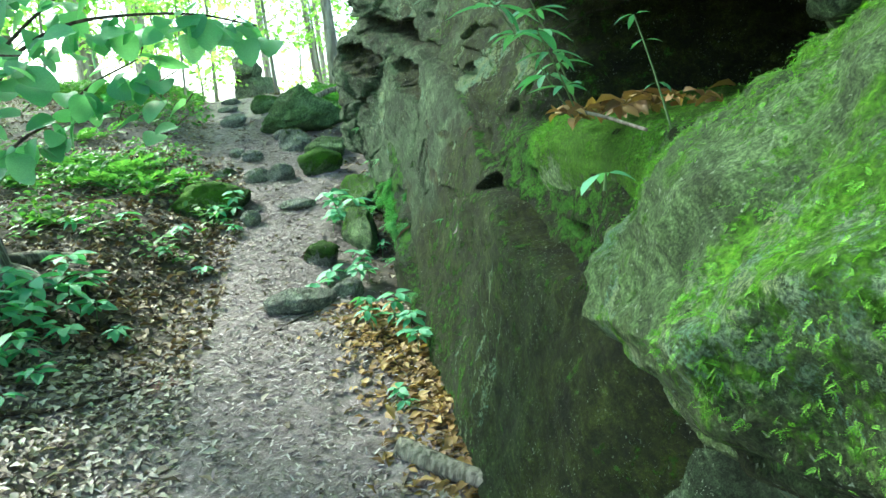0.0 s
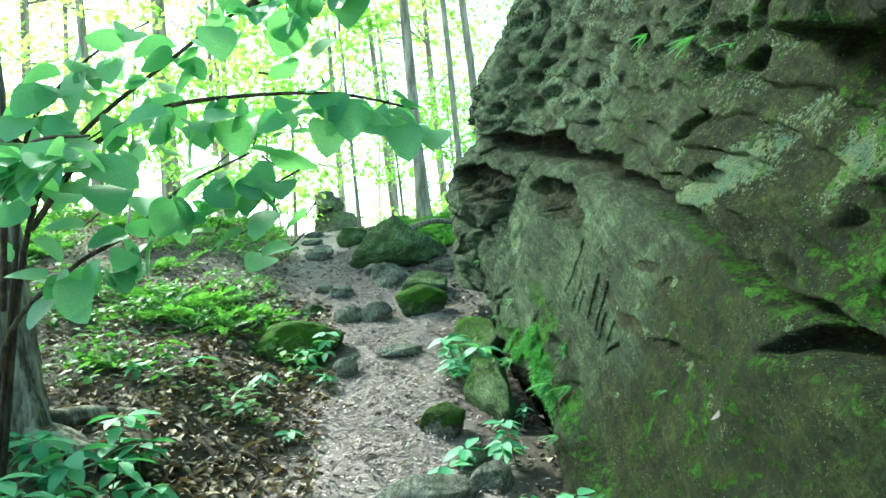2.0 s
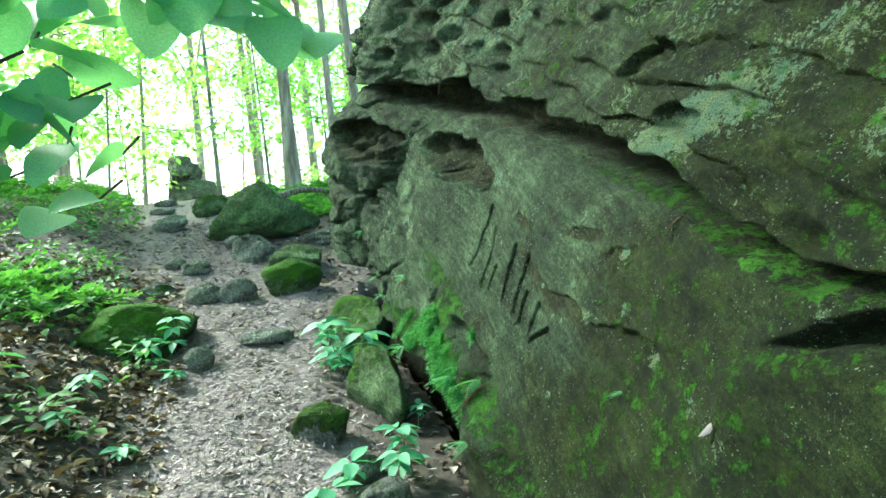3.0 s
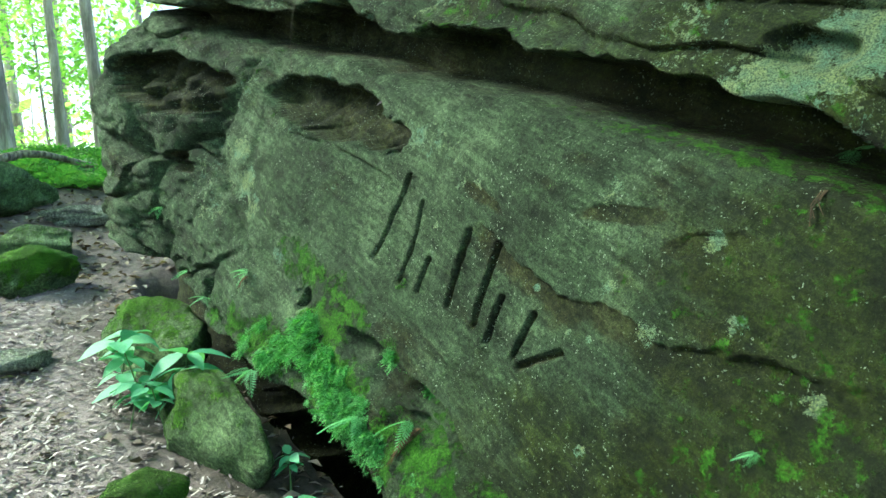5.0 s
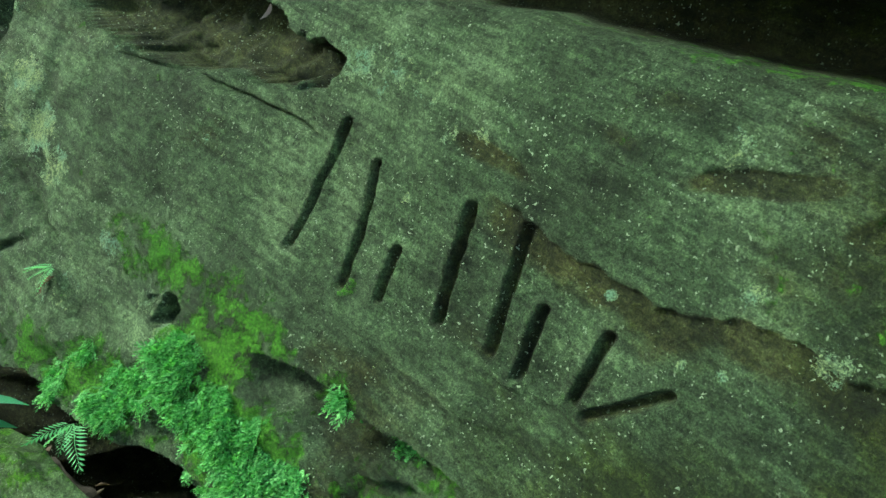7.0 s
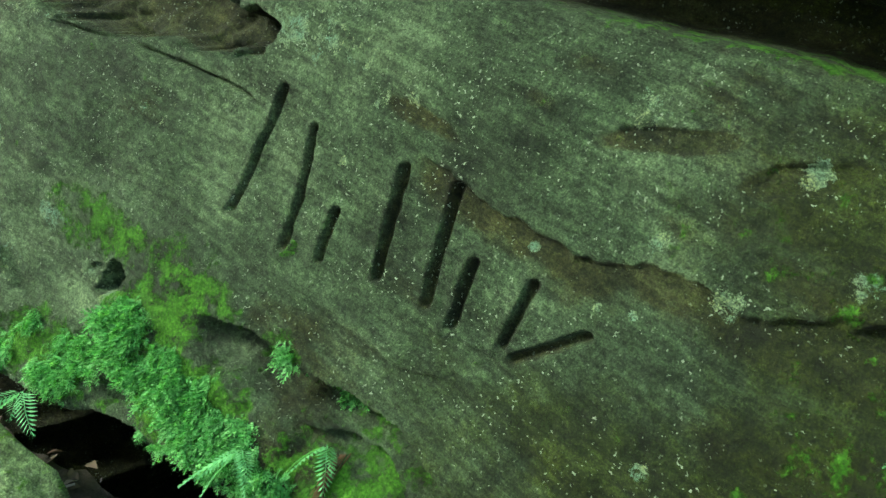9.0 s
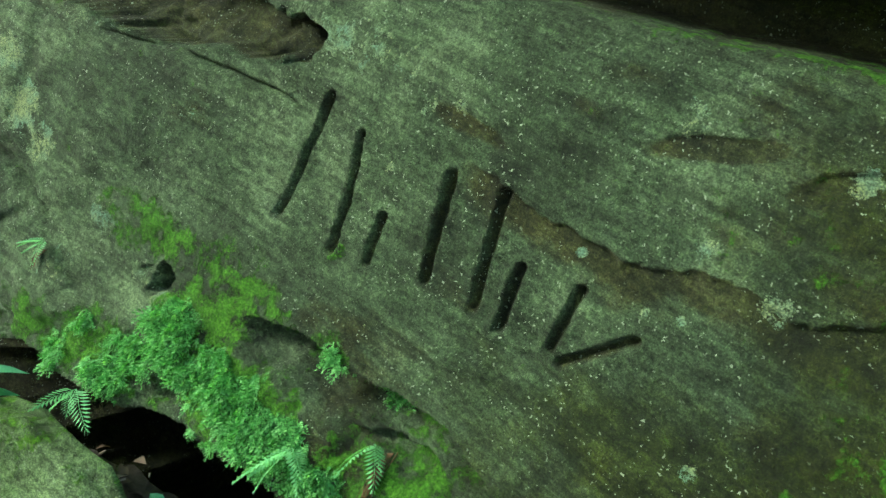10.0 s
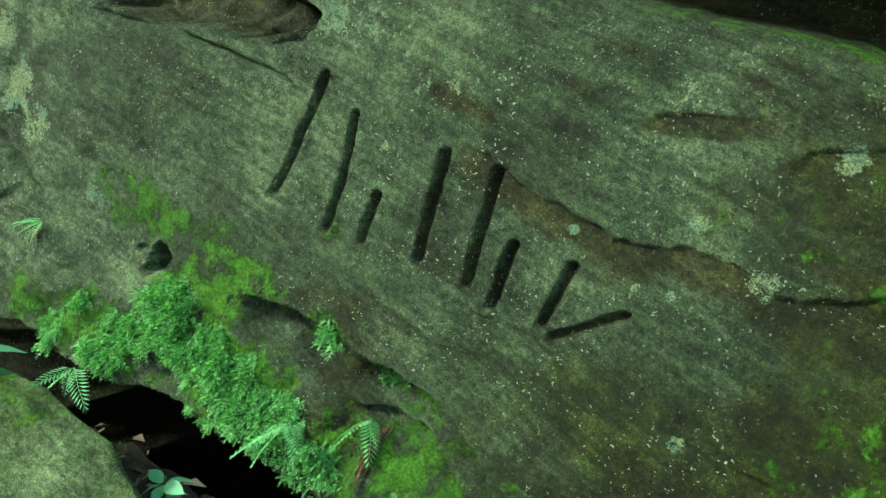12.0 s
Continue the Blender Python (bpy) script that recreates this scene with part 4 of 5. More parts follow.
for k, (at, radius, height, lean) in enumerate(FOREST):
    tree(at, radius * 0.72, height, lean, 100 + k, leaves=1500, label="slender forest tree with brown bark and a thin leafy crown", size=(0.12, 0.24))
UNDER = [((-4.2, 11.5), 3.4), ((-6.0, 10.5), 3.0), ((-2.6, 15.5), 4.2), ((-5.6, 14.0), 4.0), ((-7.8, 9.0), 3.4), ((-1.4, 17.0), 4.5), ((-9.5, 14.0), 4.5), ((-3.8, 19.0), 5.0), ((-6.8, 20.0), 5.0), ((-0.4, 15.5), 3.2), ((-11.5, 16.5), 5.0), ((-8.5, 7.0), 3.0), ((-1.9, 22.0), 5.5)]
for k, (at, height) in enumerate(UNDER):
    tree(at, 0.022 + 0.006 * (k % 3), height, (0.25 * math.sin(k * 2.1), 0.2), 300 + k, ((0, 0, height * 0.62), (height * 0.46, height * 0.40, height * 0.42)), 1700,
         "thin understorey sapling with airy layers of light green leaves", size=(0.08, 0.16))
# unseen crowns roofing the trail, added to block sky light from rock and path
for k, (at, height) in enumerate([((-8.5, -1.0), 13), ((-6.8, -5.0), 14), ((3.4, 3.5), 15), ((3.2, -2.5), 14), ((-6.5, 6.5), 14), ((2.6, 9.5), 14), ((1.5, -7.0), 12)]):
    tree(at, 0.2, height, (0.9 if at[0] < 0 else -0.6, 0.3), 500 + k, ((1.2 if at[0] < 0 else -1.0, 0, height * 0.72), (3.0, 3.0, 2.2)), 1300,
         "unseen tall tree added to shade the trail", size=(0.22, 0.4))


def far_woods():
    """The leafy distance behind the trail's head, as one mass."""
    r = np.random.default_rng(61)
    n = 6500
    y = r.uniform(20, 46, n)
    x = -8 + (y / 20) * r.normal(0, 8, n)
    z = r.uniform(0, 1, n) ** 0.8 * 15 - 1
    p = np.stack([x, y, z], 1)
    keep = fbm(p, 5.0, 3) + 0.03 * (6 - z) > -0.05
    p = p[keep]
    n = len(p)
    scatter("far_foliage", LEAF_LOW, p, spins(r.uniform(0, 6.28, n), r.normal(-0.3, 0.4, n), r.normal(0, 0.4, n)), r.uniform(0.25, 0.55, n), BRIGHT_LEAF,
            label="sunlit light green foliage of the distant woods", category="foliage", kind="stuff")


far_woods()


def old_tree():
    """The thick ridged trunk with spreading roots on the bank."""
    x0, y0 = -3.26, 4.32
    z0 = gz1(x0, y0) - 0.25
    base = tagged(new("tree"), "thick ridged grey trunk with spreading roots on the bank", "tree", "forest trees")
    base.location = (x0, y0, z0)
    nz, na = 110, 96
    z = np.concatenate([np.linspace(0, 1.4, 60), np.linspace(1.45, 9, nz - 60)])
    a = np.linspace(0, 2 * math.pi, na, endpoint=False)
    Z, A = np.meshgrid(z, a, indexing="ij")
    p = np.stack([np.cos(A).ravel() * 1.2, np.sin(A).ravel() * 1.2, Z.ravel() * 0.35], 1)
    lobes = (0.5 + 0.5 * np.cos(4 * A + 0.6 + 0.5 * np.sin(2 * A))) ** 1.5
    flare = np.exp(-Z / 0.30)
    r = 0.255 - 0.012 * Z + flare * (0.06 + 0.24 * lobes) + 0.02 * lobes * np.exp(-Z / 1.2)
    ridge = np.abs(fbm(np.stack([np.cos(A).ravel() * 2.0, np.sin(A).ravel() * 2.0, Z.ravel() * 0.8], 1), 0.22, 3)).reshape(Z.shape)
    r = r + 0.028 * ridge + 0.03 * fbm(p, 0.8, 3).reshape(Z.shape)
    X = r * np.cos(A) - 0.045 * Z
    Y = r * np.sin(A)
    f = []
    i = np.arange((nz - 1) * na)
    q = (i // na) * na
    c = i % na
    f = np.stack([q + c, q + (c + 1) % na, q + na + (c + 1) % na, q + na + c], 1)
    part("trunk", mesh_np("trunk", np.stack([X.ravel(), Y.ravel(), Z.ravel()], 1), f), BARK, base)
    r = np.random.default_rng(4)
    for k, (w, l) in enumerate([(-0.5, 1.0), (-1.0, 0.9), (0.1, 1.1), (-1.6, 0.8), (0.5, 0.9), (-0.2, 0.7)]):
        pts = []
        for s in np.linspace(0.12, 1, 7):
            dx, dy = math.cos(w + 0.3 * math.sin(5 * s + k)) * l * s, math.sin(w + 0.3 * math.sin(5 * s + k)) * l * s
            zz = gz1(x0 + dx, y0 + dy) - z0 + 0.10 * (1 - s) + 0.02 * math.sin(9 * s + k) - 0.02 * s
            pts.append((dx, dy, zz))
        part("root", mesh_np("root", *tube(curve_points(pts, 3), list(np.linspace(0.085, 0.015, 19)), 8, 0.3, k)), BARK, base)


old_tree()


# ---- the sapling with broad leaves over the bank ----
def object_leaves(parent, me_list, rows, mat):
    for k, (p, yaw, pitch, roll, size) in enumerate(rows):
        me = me_list[k % len(me_list)]
        ob = part("leaf", me, mat, parent)
        ob.matrix_local = pose(p[0], p[1], p[2], math.degrees(pitch), math.degrees(roll), math.degrees(yaw)) @ Matrix.Scale(size, 4)


BROAD = [mesh_np("broad_leaf", *leaf_shape(w, f, d, 9, 0.68)) for w, f, d in ((0.92, 0.10, 0.25), (0.86, 0.16, 0.15), (0.98, 0.06, 0.35))]
HERB = [mesh_np("herb_leaf", *leaf_shape(w, f, d, 4, 0.85)) for w, f, d in ((0.52, 0.12, 0.25), (0.58, 0.16, 0.15), (0.46, 0.1, 0.4))]
LANCE = [mesh_np("lance_leaf", *leaf_shape(w, f, d, 4, 0.9)) for w, f, d in ((0.28, 0.2, 0.2), (0.33, 0.15, 0.35))]


def leafy_sapling():
    base = tagged(new("sapling"), "leafy sapling with large heart-shaped leaves on dark arching branches", "sapling")
    base.location = (-2.75, 3.75, gz1(-2.75, 3.75))
    o = Vector(base.location)
    r = np.random.default_rng(11)
    branches = [
        [(-2.75, 3.75, 0.55), (-2.5, 3.6, 1.5), (-2.35, 3.5, 2.02), (-2.18, 3.5, 2.24), (-1.95, 3.45, 2.36)],
        [(-2.72, 3.74, 0.55), (-2.45, 3.6, 1.62), (-2.18, 3.5, 1.98), (-1.74, 3.5, 2.29), (-1.44, 3.45, 2.42), (-1.05, 3.4, 2.46)],
        [(-2.75, 3.72, 0.55), (-2.55, 3.6, 1.25), (-2.21, 3.5, 1.52), (-1.95, 3.5, 1.65), (-1.72, 3.45, 1.79), (-1.45, 3.4, 1.88)],
        [(-2.4, 3.58, 1.7), (-2.1, 3.5, 1.97), (-1.8, 3.45, 2.08), (-1.5, 3.45, 2.10), (-1.13, 3.4, 2.06), (-0.85, 3.4, 1.98)],
        [(-1.44, 3.45, 2.42), (-1.2, 3.2, 2.42), (-0.95, 3.1, 2.40)],
        [(-2.35, 3.5, 2.0), (-2.5, 3.1, 2.3), (-2.4, 2.8, 2.5), (-2.1, 2.6, 2.55)],
        [(-2.55, 3.6, 1.4), (-2.2, 3.2, 1.8), (-2.0, 3.05, 1.9), (-1.75, 2.95, 1.88)],
    ]
    rows = []
    for b in branches:
        line = [p - o for p in curve_points(b, 6)]
        part("branch", mesh_np("branch", *tube(line, list(np.linspace(0.013, 0.004, len(line))), 7)), TWIG, base)
        for k in range(len(line) // 3, len(line)):
            d = (line[k] - line[k - 1]).normalized()
            yaw = math.atan2(-d.x, d.y)
            for side in (-1, 0, 1):
                if r.random() < 0.74:
                    a = r.normal(math.pi, 1.0)
                    drop = r.uniform(0.02, 0.09)
                    p = line[k] + Vector((side * 0.05 + r.normal(0, 0.04), r.normal(0, 0.08), -drop))
                    rows.append((p, a, r.normal(-0.55, 0.4), r.normal(0, 0.4), r.uniform(0.08, 0.16)))
    for x, z, s in ((-2.03, 1.83, 0.18), (-2.06, 1.99, 0.17), (-1.67, 1.9, 0.17), (-1.41, 1.86, 0.17), (-1.44, 1.76, 0.15), (-1.31, 2.16, 0.14), (-1.14, 2.3, 0.13), (-1.17, 2.1, 0.13), (-1.02, 2.02, 0.12), (-1.47, 2.02, 0.16), (-2.11, 1.68, 0.13), (-1.9, 2.4, 0.14), (-1.55, 1.7, 0.13), (-1.62, 1.62, 0.12),
                    (-1.37, 1.77, 0.16), (-1.40, 1.68, 0.14), (-1.50, 1.60, 0.13), (-1.36, 1.55, 0.12), (-1.27, 1.95, 0.13), (-1.51, 1.78, 0.15), (-1.45, 1.90, 0.14), (-1.44, 1.52, 0.12), (-1.30, 1.66, 0.13)):
        p = Vector((x, 3.45 + r.normal(0, 0.06), z)) - o
        rows.append((p, r.normal(3.1, 0.9), r.uniform(-0.6, 0.2), r.normal(0, 0.3), s))
        part("branch", mesh_np("petiole", *tube([p, p + Vector((r.normal(0, 0.05), 0.06, 0.05))], [0.003, 0.004], 5)), TWIG, base)
    object_leaves(base, BROAD, rows, BIG_LEAF)


leafy_sapling()


# ---- herbs ----
STEM = leaf_material("green_stem", [(0.0, (0.09, 0.16, 0.06)), (1.0, (0.13, 0.2, 0.08))], 0.0, 0.6)


def herb(at, height, tiers, size, seed, lean=0.0, way=0.0, label="", leaves=None, per=4, mat=None, stem=0.004):
    """A seedling: a stem with whorls of leaves, the top one largest."""
    r = np.random.default_rng(seed)
    z0 = gz1(*at) if len(at) == 2 else at[2]
    base = tagged(new("plant"), label or "woodland seedling with whorls of toothed pale green leaves", "plant", "trailside seedlings")
    base.location = (at[0], at[1], z0 - 0.01)
    tip = Vector((math.cos(way) * lean * height, math.sin(way) * lean * height, height))
    line = curve_points([(0, 0, 0), tip * 0.5 + Vector((0, 0, 0.04 * height)), tip], 4)
    part("stem", mesh_np("stem", *tube(line, list(np.linspace(stem, stem * 0.5, len(line))), 5)), STEM, base)
    rows = []
    turn = r.uniform(0, 6.28)
    for k in range(tiers):
        s = 1 - 0.30 * k
        p = line[max(1, int(round(s * (len(line) - 1))))]
        for j in range(per):
            a = turn + k * 0.7 + j * 2 * math.pi / per + r.normal(0, 0.22)
            rows.append((p + Vector((-math.sin(a), math.cos(a), 0)) * size * 0.12, a, r.normal(-0.08, 0.22), r.normal(0, 0.25), size * r.uniform(0.65, 1.1) * (0.9 if k else 1)))
    object_leaves(base, leaves or HERB, rows, mat or HERB_LEAF)
    return base


HERBS = [  # place, height, tiers, leaf size
    # the patch on the bank at the trail's start
    ((-2.52, 4.25), 0.22, 3, 0.13), ((-2.35, 4.15), 0.18, 2, 0.12), ((-2.7, 4.0), 0.22, 3, 0.12), ((-2.2, 3.95), 0.16, 2, 0.11), ((-2.45, 3.75), 0.22, 3, 0.13), ((-2.7, 3.6), 0.2, 3, 0.12), ((-2.15, 3.55), 0.14, 2, 0.10), ((-2.4, 3.35), 0.2, 2, 0.12), ((-2.62, 3.2), 0.2, 3, 0.12),
    ((-2.25, 3.1), 0.12, 2, 0.10), ((-2.1, 2.85), 0.08, 1, 0.09), ((-2.5, 2.9), 0.16, 2, 0.11), ((-2.9, 3.4), 0.24, 3, 0.13), ((-2.0, 3.75), 0.10, 2, 0.08), ((-2.85, 3.8), 0.24, 3, 0.12), ((-2.3, 3.55), 0.2, 3, 0.13), ((-2.55, 3.5), 0.22, 3, 0.13), ((-2.75, 3.1), 0.22, 3, 0.13), ((-2.4, 3.05), 0.18, 2, 0.12), ((-2.62, 3.9), 0.24, 3, 0.13), ((-2.35, 3.9), 0.2, 3, 0.12), ((-2.3, 2.75), 0.14, 2, 0.11), ((-2.18, 3.25), 0.18, 3, 0.11), ((-2.55, 3.05), 0.2, 3, 0.12), ((-2.05, 3.05), 0.12, 2, 0.09), ((-2.35, 2.6), 0.14, 2, 0.10),
    # along the outcrop's foot
    ((-0.30, 3.66), 0.18, 3, 0.09), ((-0.40, 3.85), 0.2, 3, 0.09), ((-0.50, 3.75), 0.14, 2, 0.08), ((-0.24, 3.45), 0.14, 2, 0.08), ((-0.34, 2.96), 0.09, 2, 0.06), ((-0.28, 2.9), 0.05, 1, 0.05),
    ((-0.55, 4.0), 0.14, 2, 0.08), ((-0.70, 4.5), 0.16, 2, 0.09), ((-0.85, 4.55), 0.10, 2, 0.10), ((-0.60, 4.62), 0.24, 3, 0.085), ((-0.95, 4.45), 0.07, 1, 0.11),
    ((-0.55, 5.04), 0.13, 2, 0.055),
    ((-0.93, 5.72), 0.30, 3, 0.13), ((-0.80, 5.62), 0.26, 3, 0.12), ((-1.02, 5.85), 0.26, 3, 0.11), ((-0.88, 5.48), 0.2, 2, 0.09), ((-0.68, 5.47, 0.60), 0.16, 2, 0.075), ((-1.0, 5.6), 0.18, 2, 0.10),
    # sparse ones on the bank
    ((-2.2, 5.1), 0.14, 2, 0.09), ((-1.9, 5.05), 0.07, 2, 0.07), ((-2.25, 5.5), 0.16, 2, 0.09), ((-1.88, 5.75), 0.1, 2, 0.07), ((-2.05, 6.05), 0.2, 3, 0.10), ((-2.0, 6.25), 0.26, 3, 0.10), ((-2.6, 5.3), 0.16, 2, 0.09), ((-2.9, 5.2), 0.14, 2, 0.09),
]
for k, (at, h, tiers, size) in enumerate(HERBS):
    herb(at, h, tiers, size * 1.2, 700 + k, 0.25, k * 1.9, per=5 + k % 2)
# a leggy plant, a dry stalk and a seedling by the near shelf
herb((0.36, 1.86, 1.40), 0.30, 3, 0.105, 801, 0.75, 3.6, "leggy plant with narrow pale leaves growing from the rock shelf", LANCE, 6, stem=0.003)
herb((0.36, 1.80, 1.40), 0.22, 3, 0.09, 803, 0.8, 4.0, "leggy plant with narrow pale leaves growing from the rock shelf", LANCE, 5, stem=0.003)
herb((0.40, 1.95, 1.40), 0.40, 3, 0.09, 804, 0.4, 3.3, "leggy plant with narrow pale leaves growing from the rock shelf", LANCE, 5, stem=0.003)
GREY_DRY = bark_material("dry_stalk", (0.05, 0.06, 0.05), (0.16, 0.2, 0.17), 40)
herb((0.50, 1.50, 1.36), 0.26, 3, 0.05, 802, 0.3, 2.4, "grey withered stalk on the rock shelf", LANCE, 3, GREY_DRY, 0.003)
herb((0.27, 1.17, 1.28), 0.03, 1, 0.06, 805, 0.1, 0, "tiny seedling at the boulder's edge", HERB, 3)

# ---- ferns and feathery moss on the face ----
FROND = frond_shape(11, 0.42, 0.3)
FROND_MESH = mesh_np("frond", *FROND)


def wall_fern(y, z, fronds, size, seed):
    r = np.random.default_rng(seed)
    base = tagged(new("fern"), "small bright fern rooted in a crack of the rock", "fern", "ferns on the outcrop")
    base.location = tuple(face_point(y, z, 0.02)[0])
    for k in range(fronds):
        ob = part("frond", FROND_MESH, FERN, base)
        # fronds hang out from the stone, towards the trail
        ob.matrix_local = pose(0, 0, 0, r.uniform(-30, 15), r.uniform(-25, 25), 105 + r.uniform(-75, 75)) @ Matrix.Scale(1.25 * size * r.uniform(0.75, 1.15), 4)


for k, (y, z, n, s) in enumerate([(4.72, 0.80, 5, 0.10), (4.585, 0.80, 3, 0.085), (5.34, 0.86, 4, 0.11), (5.52, 1.215, 4, 0.06), (3.70, 1.49, 4, 0.075), (5.80, 1.10, 3, 0.07), (5.98, 1.05, 4, 0.09),
                                  (3.62, 0.93, 3, 0.045), (6.25, 1.5, 3, 0.06), (3.95, 0.46, 4, 0.09), (4.4, 0.60, 4, 0.08), (6.1, 1.2, 3, 0.07), (4.1, 2.35, 5, 0.10), (4.6, 2.55, 4, 0.10), (3.9, 2.25, 4, 0.09)]):
    wall_fern(y, z, n, s, 900 + k)

TUFT = frond_shape(5, 0.5, 0.5)


def feather_moss():
    """Cushions of shaggy moss where the face is wet, as one mass."""
    r = np.random.default_rng(21)
    y, z = r.uniform(4.35, 5.9, 46000), r.uniform(0.5, 1.3, 46000)
    d, g = relief(y, z)
    p = np.stack([y * 0, y, z], 1)
    dens = g[:, 0] + 0.35 * fbm(p, 0.12, 3)
    for y0, z0, rad in ((5.10, 0.98, 0.15), (4.97, 0.94, 0.14), (4.88, 0.85, 0.13), (5.28, 0.94, 0.12), (4.76, 0.76, 0.12), (4.66, 0.69, 0.10), (5.45, 0.98, 0.09), (4.70, 0.965, 0.07), (4.58, 0.885, 0.05)):
        dens += 0.72 * step01(rad, rad * 0.3, np.hypot(y - y0, z - z0) + 0.7 * rad * fbm(p + 2, 0.07, 3))
    keep = (dens > 0.90 + 0.40 * r.random(len(y))) & (z > np.interp(y, FOOT_Y, FOOT_Z) - 0.02)
    y, z, dens = y[keep], z[keep], dens[keep]
    pt = face_point(y, z, 0.002)
    n = len(y)
    shag = step01(0.9, 1.7, dens)
    t = spins(math.pi / 2 + r.normal(0, 0.9, n), r.normal(-0.25, 0.4, n), r.normal(0, 0.6, n))
    scatter("moss", TUFT, pt, t, r.uniform(0.009, 0.016, n) + 0.036 * shag * r.uniform(0.4, 1.2, n), MOSS_TUFT,
            label="shaggy bright green feather moss on the outcrop", category="moss", kind="stuff")


feather_moss()

# ---- undergrowth, litter ----
def undergrowth():
    r = np.random.default_rng(31)
    n = 4200
    x, y = r.uniform(-9.5, -1.6, n), r.uniform(4.6, 15.5, n)
    off = path_x(y) - x
    clump = fbm(np.stack([x, y, x * 0], 1), 1.1, 3)
    keep = (off > 0.75) & (clump + 0.06 * (off - 1.0) > 0.40)
    x, y = x[keep], y[keep]
    # right of the upper trail, behind the large boulder
    xr, yr = r.uniform(-2.2, 1.5, 900), r.uniform(9.6, 15.5, 900)
    k2 = (xr - path_x(yr)) > 0.9
    x, y = np.concatenate([x, xr[k2]]), np.concatenate([y, yr[k2]])
    m = 5
    x, y = np.repeat(x, m) + r.normal(0, 0.03, len(x) * m), np.repeat(y, m) + r.normal(0, 0.03, len(y) * m)
    z = ground_z(x, y) + r.uniform(0.0, 0.05, len(x))
    t = spins(r.uniform(0, 6.28, len(x)), r.uniform(0.25, 0.85, len(x)), r.normal(0, 0.3, len(x)))
    scatter("fern_undergrowth", frond_shape(7, 0.5, 0.6), np.stack([x, y, z], 1), t, r.uniform(0.14, 0.38, len(x)), STUFF_LEAF,
            label="mixed fern and herb undergrowth on the bank", category="undergrowth", kind="stuff")
    n = 5000
    x, y = r.uniform(-9, -1.4, n), r.uniform(5.0, 15, n)
    clump = fbm(np.stack([x + 5, y, x * 0], 1), 0.8, 3)
    keep = ((path_x(y) - x) > 0.6) & (clump > 0.25)
    x, y = x[keep], y[keep]
    m = 6
    x, y = np.repeat(x, m) + r.normal(0, 0.06, len(x) * m), np.repeat(y, m) + r.normal(0, 0.06, len(y) * m)
    z = ground_z(x, y) + r.uniform(0.03, 0.2, len(x))
    t = spins(r.uniform(0, 6.28, len(x)), r.normal(-0.1, 0.3, len(x)), r.normal(0, 0.3, len(x)))
    scatter("herb_undergrowth", LEAF_LOW, np.stack([x, y, z], 1), t, r.uniform(0.05, 0.10, len(x)), STUFF_LEAF,
            label="low leafy herbs between the dead leaves", category="undergrowth", kind="stuff")


undergrowth()


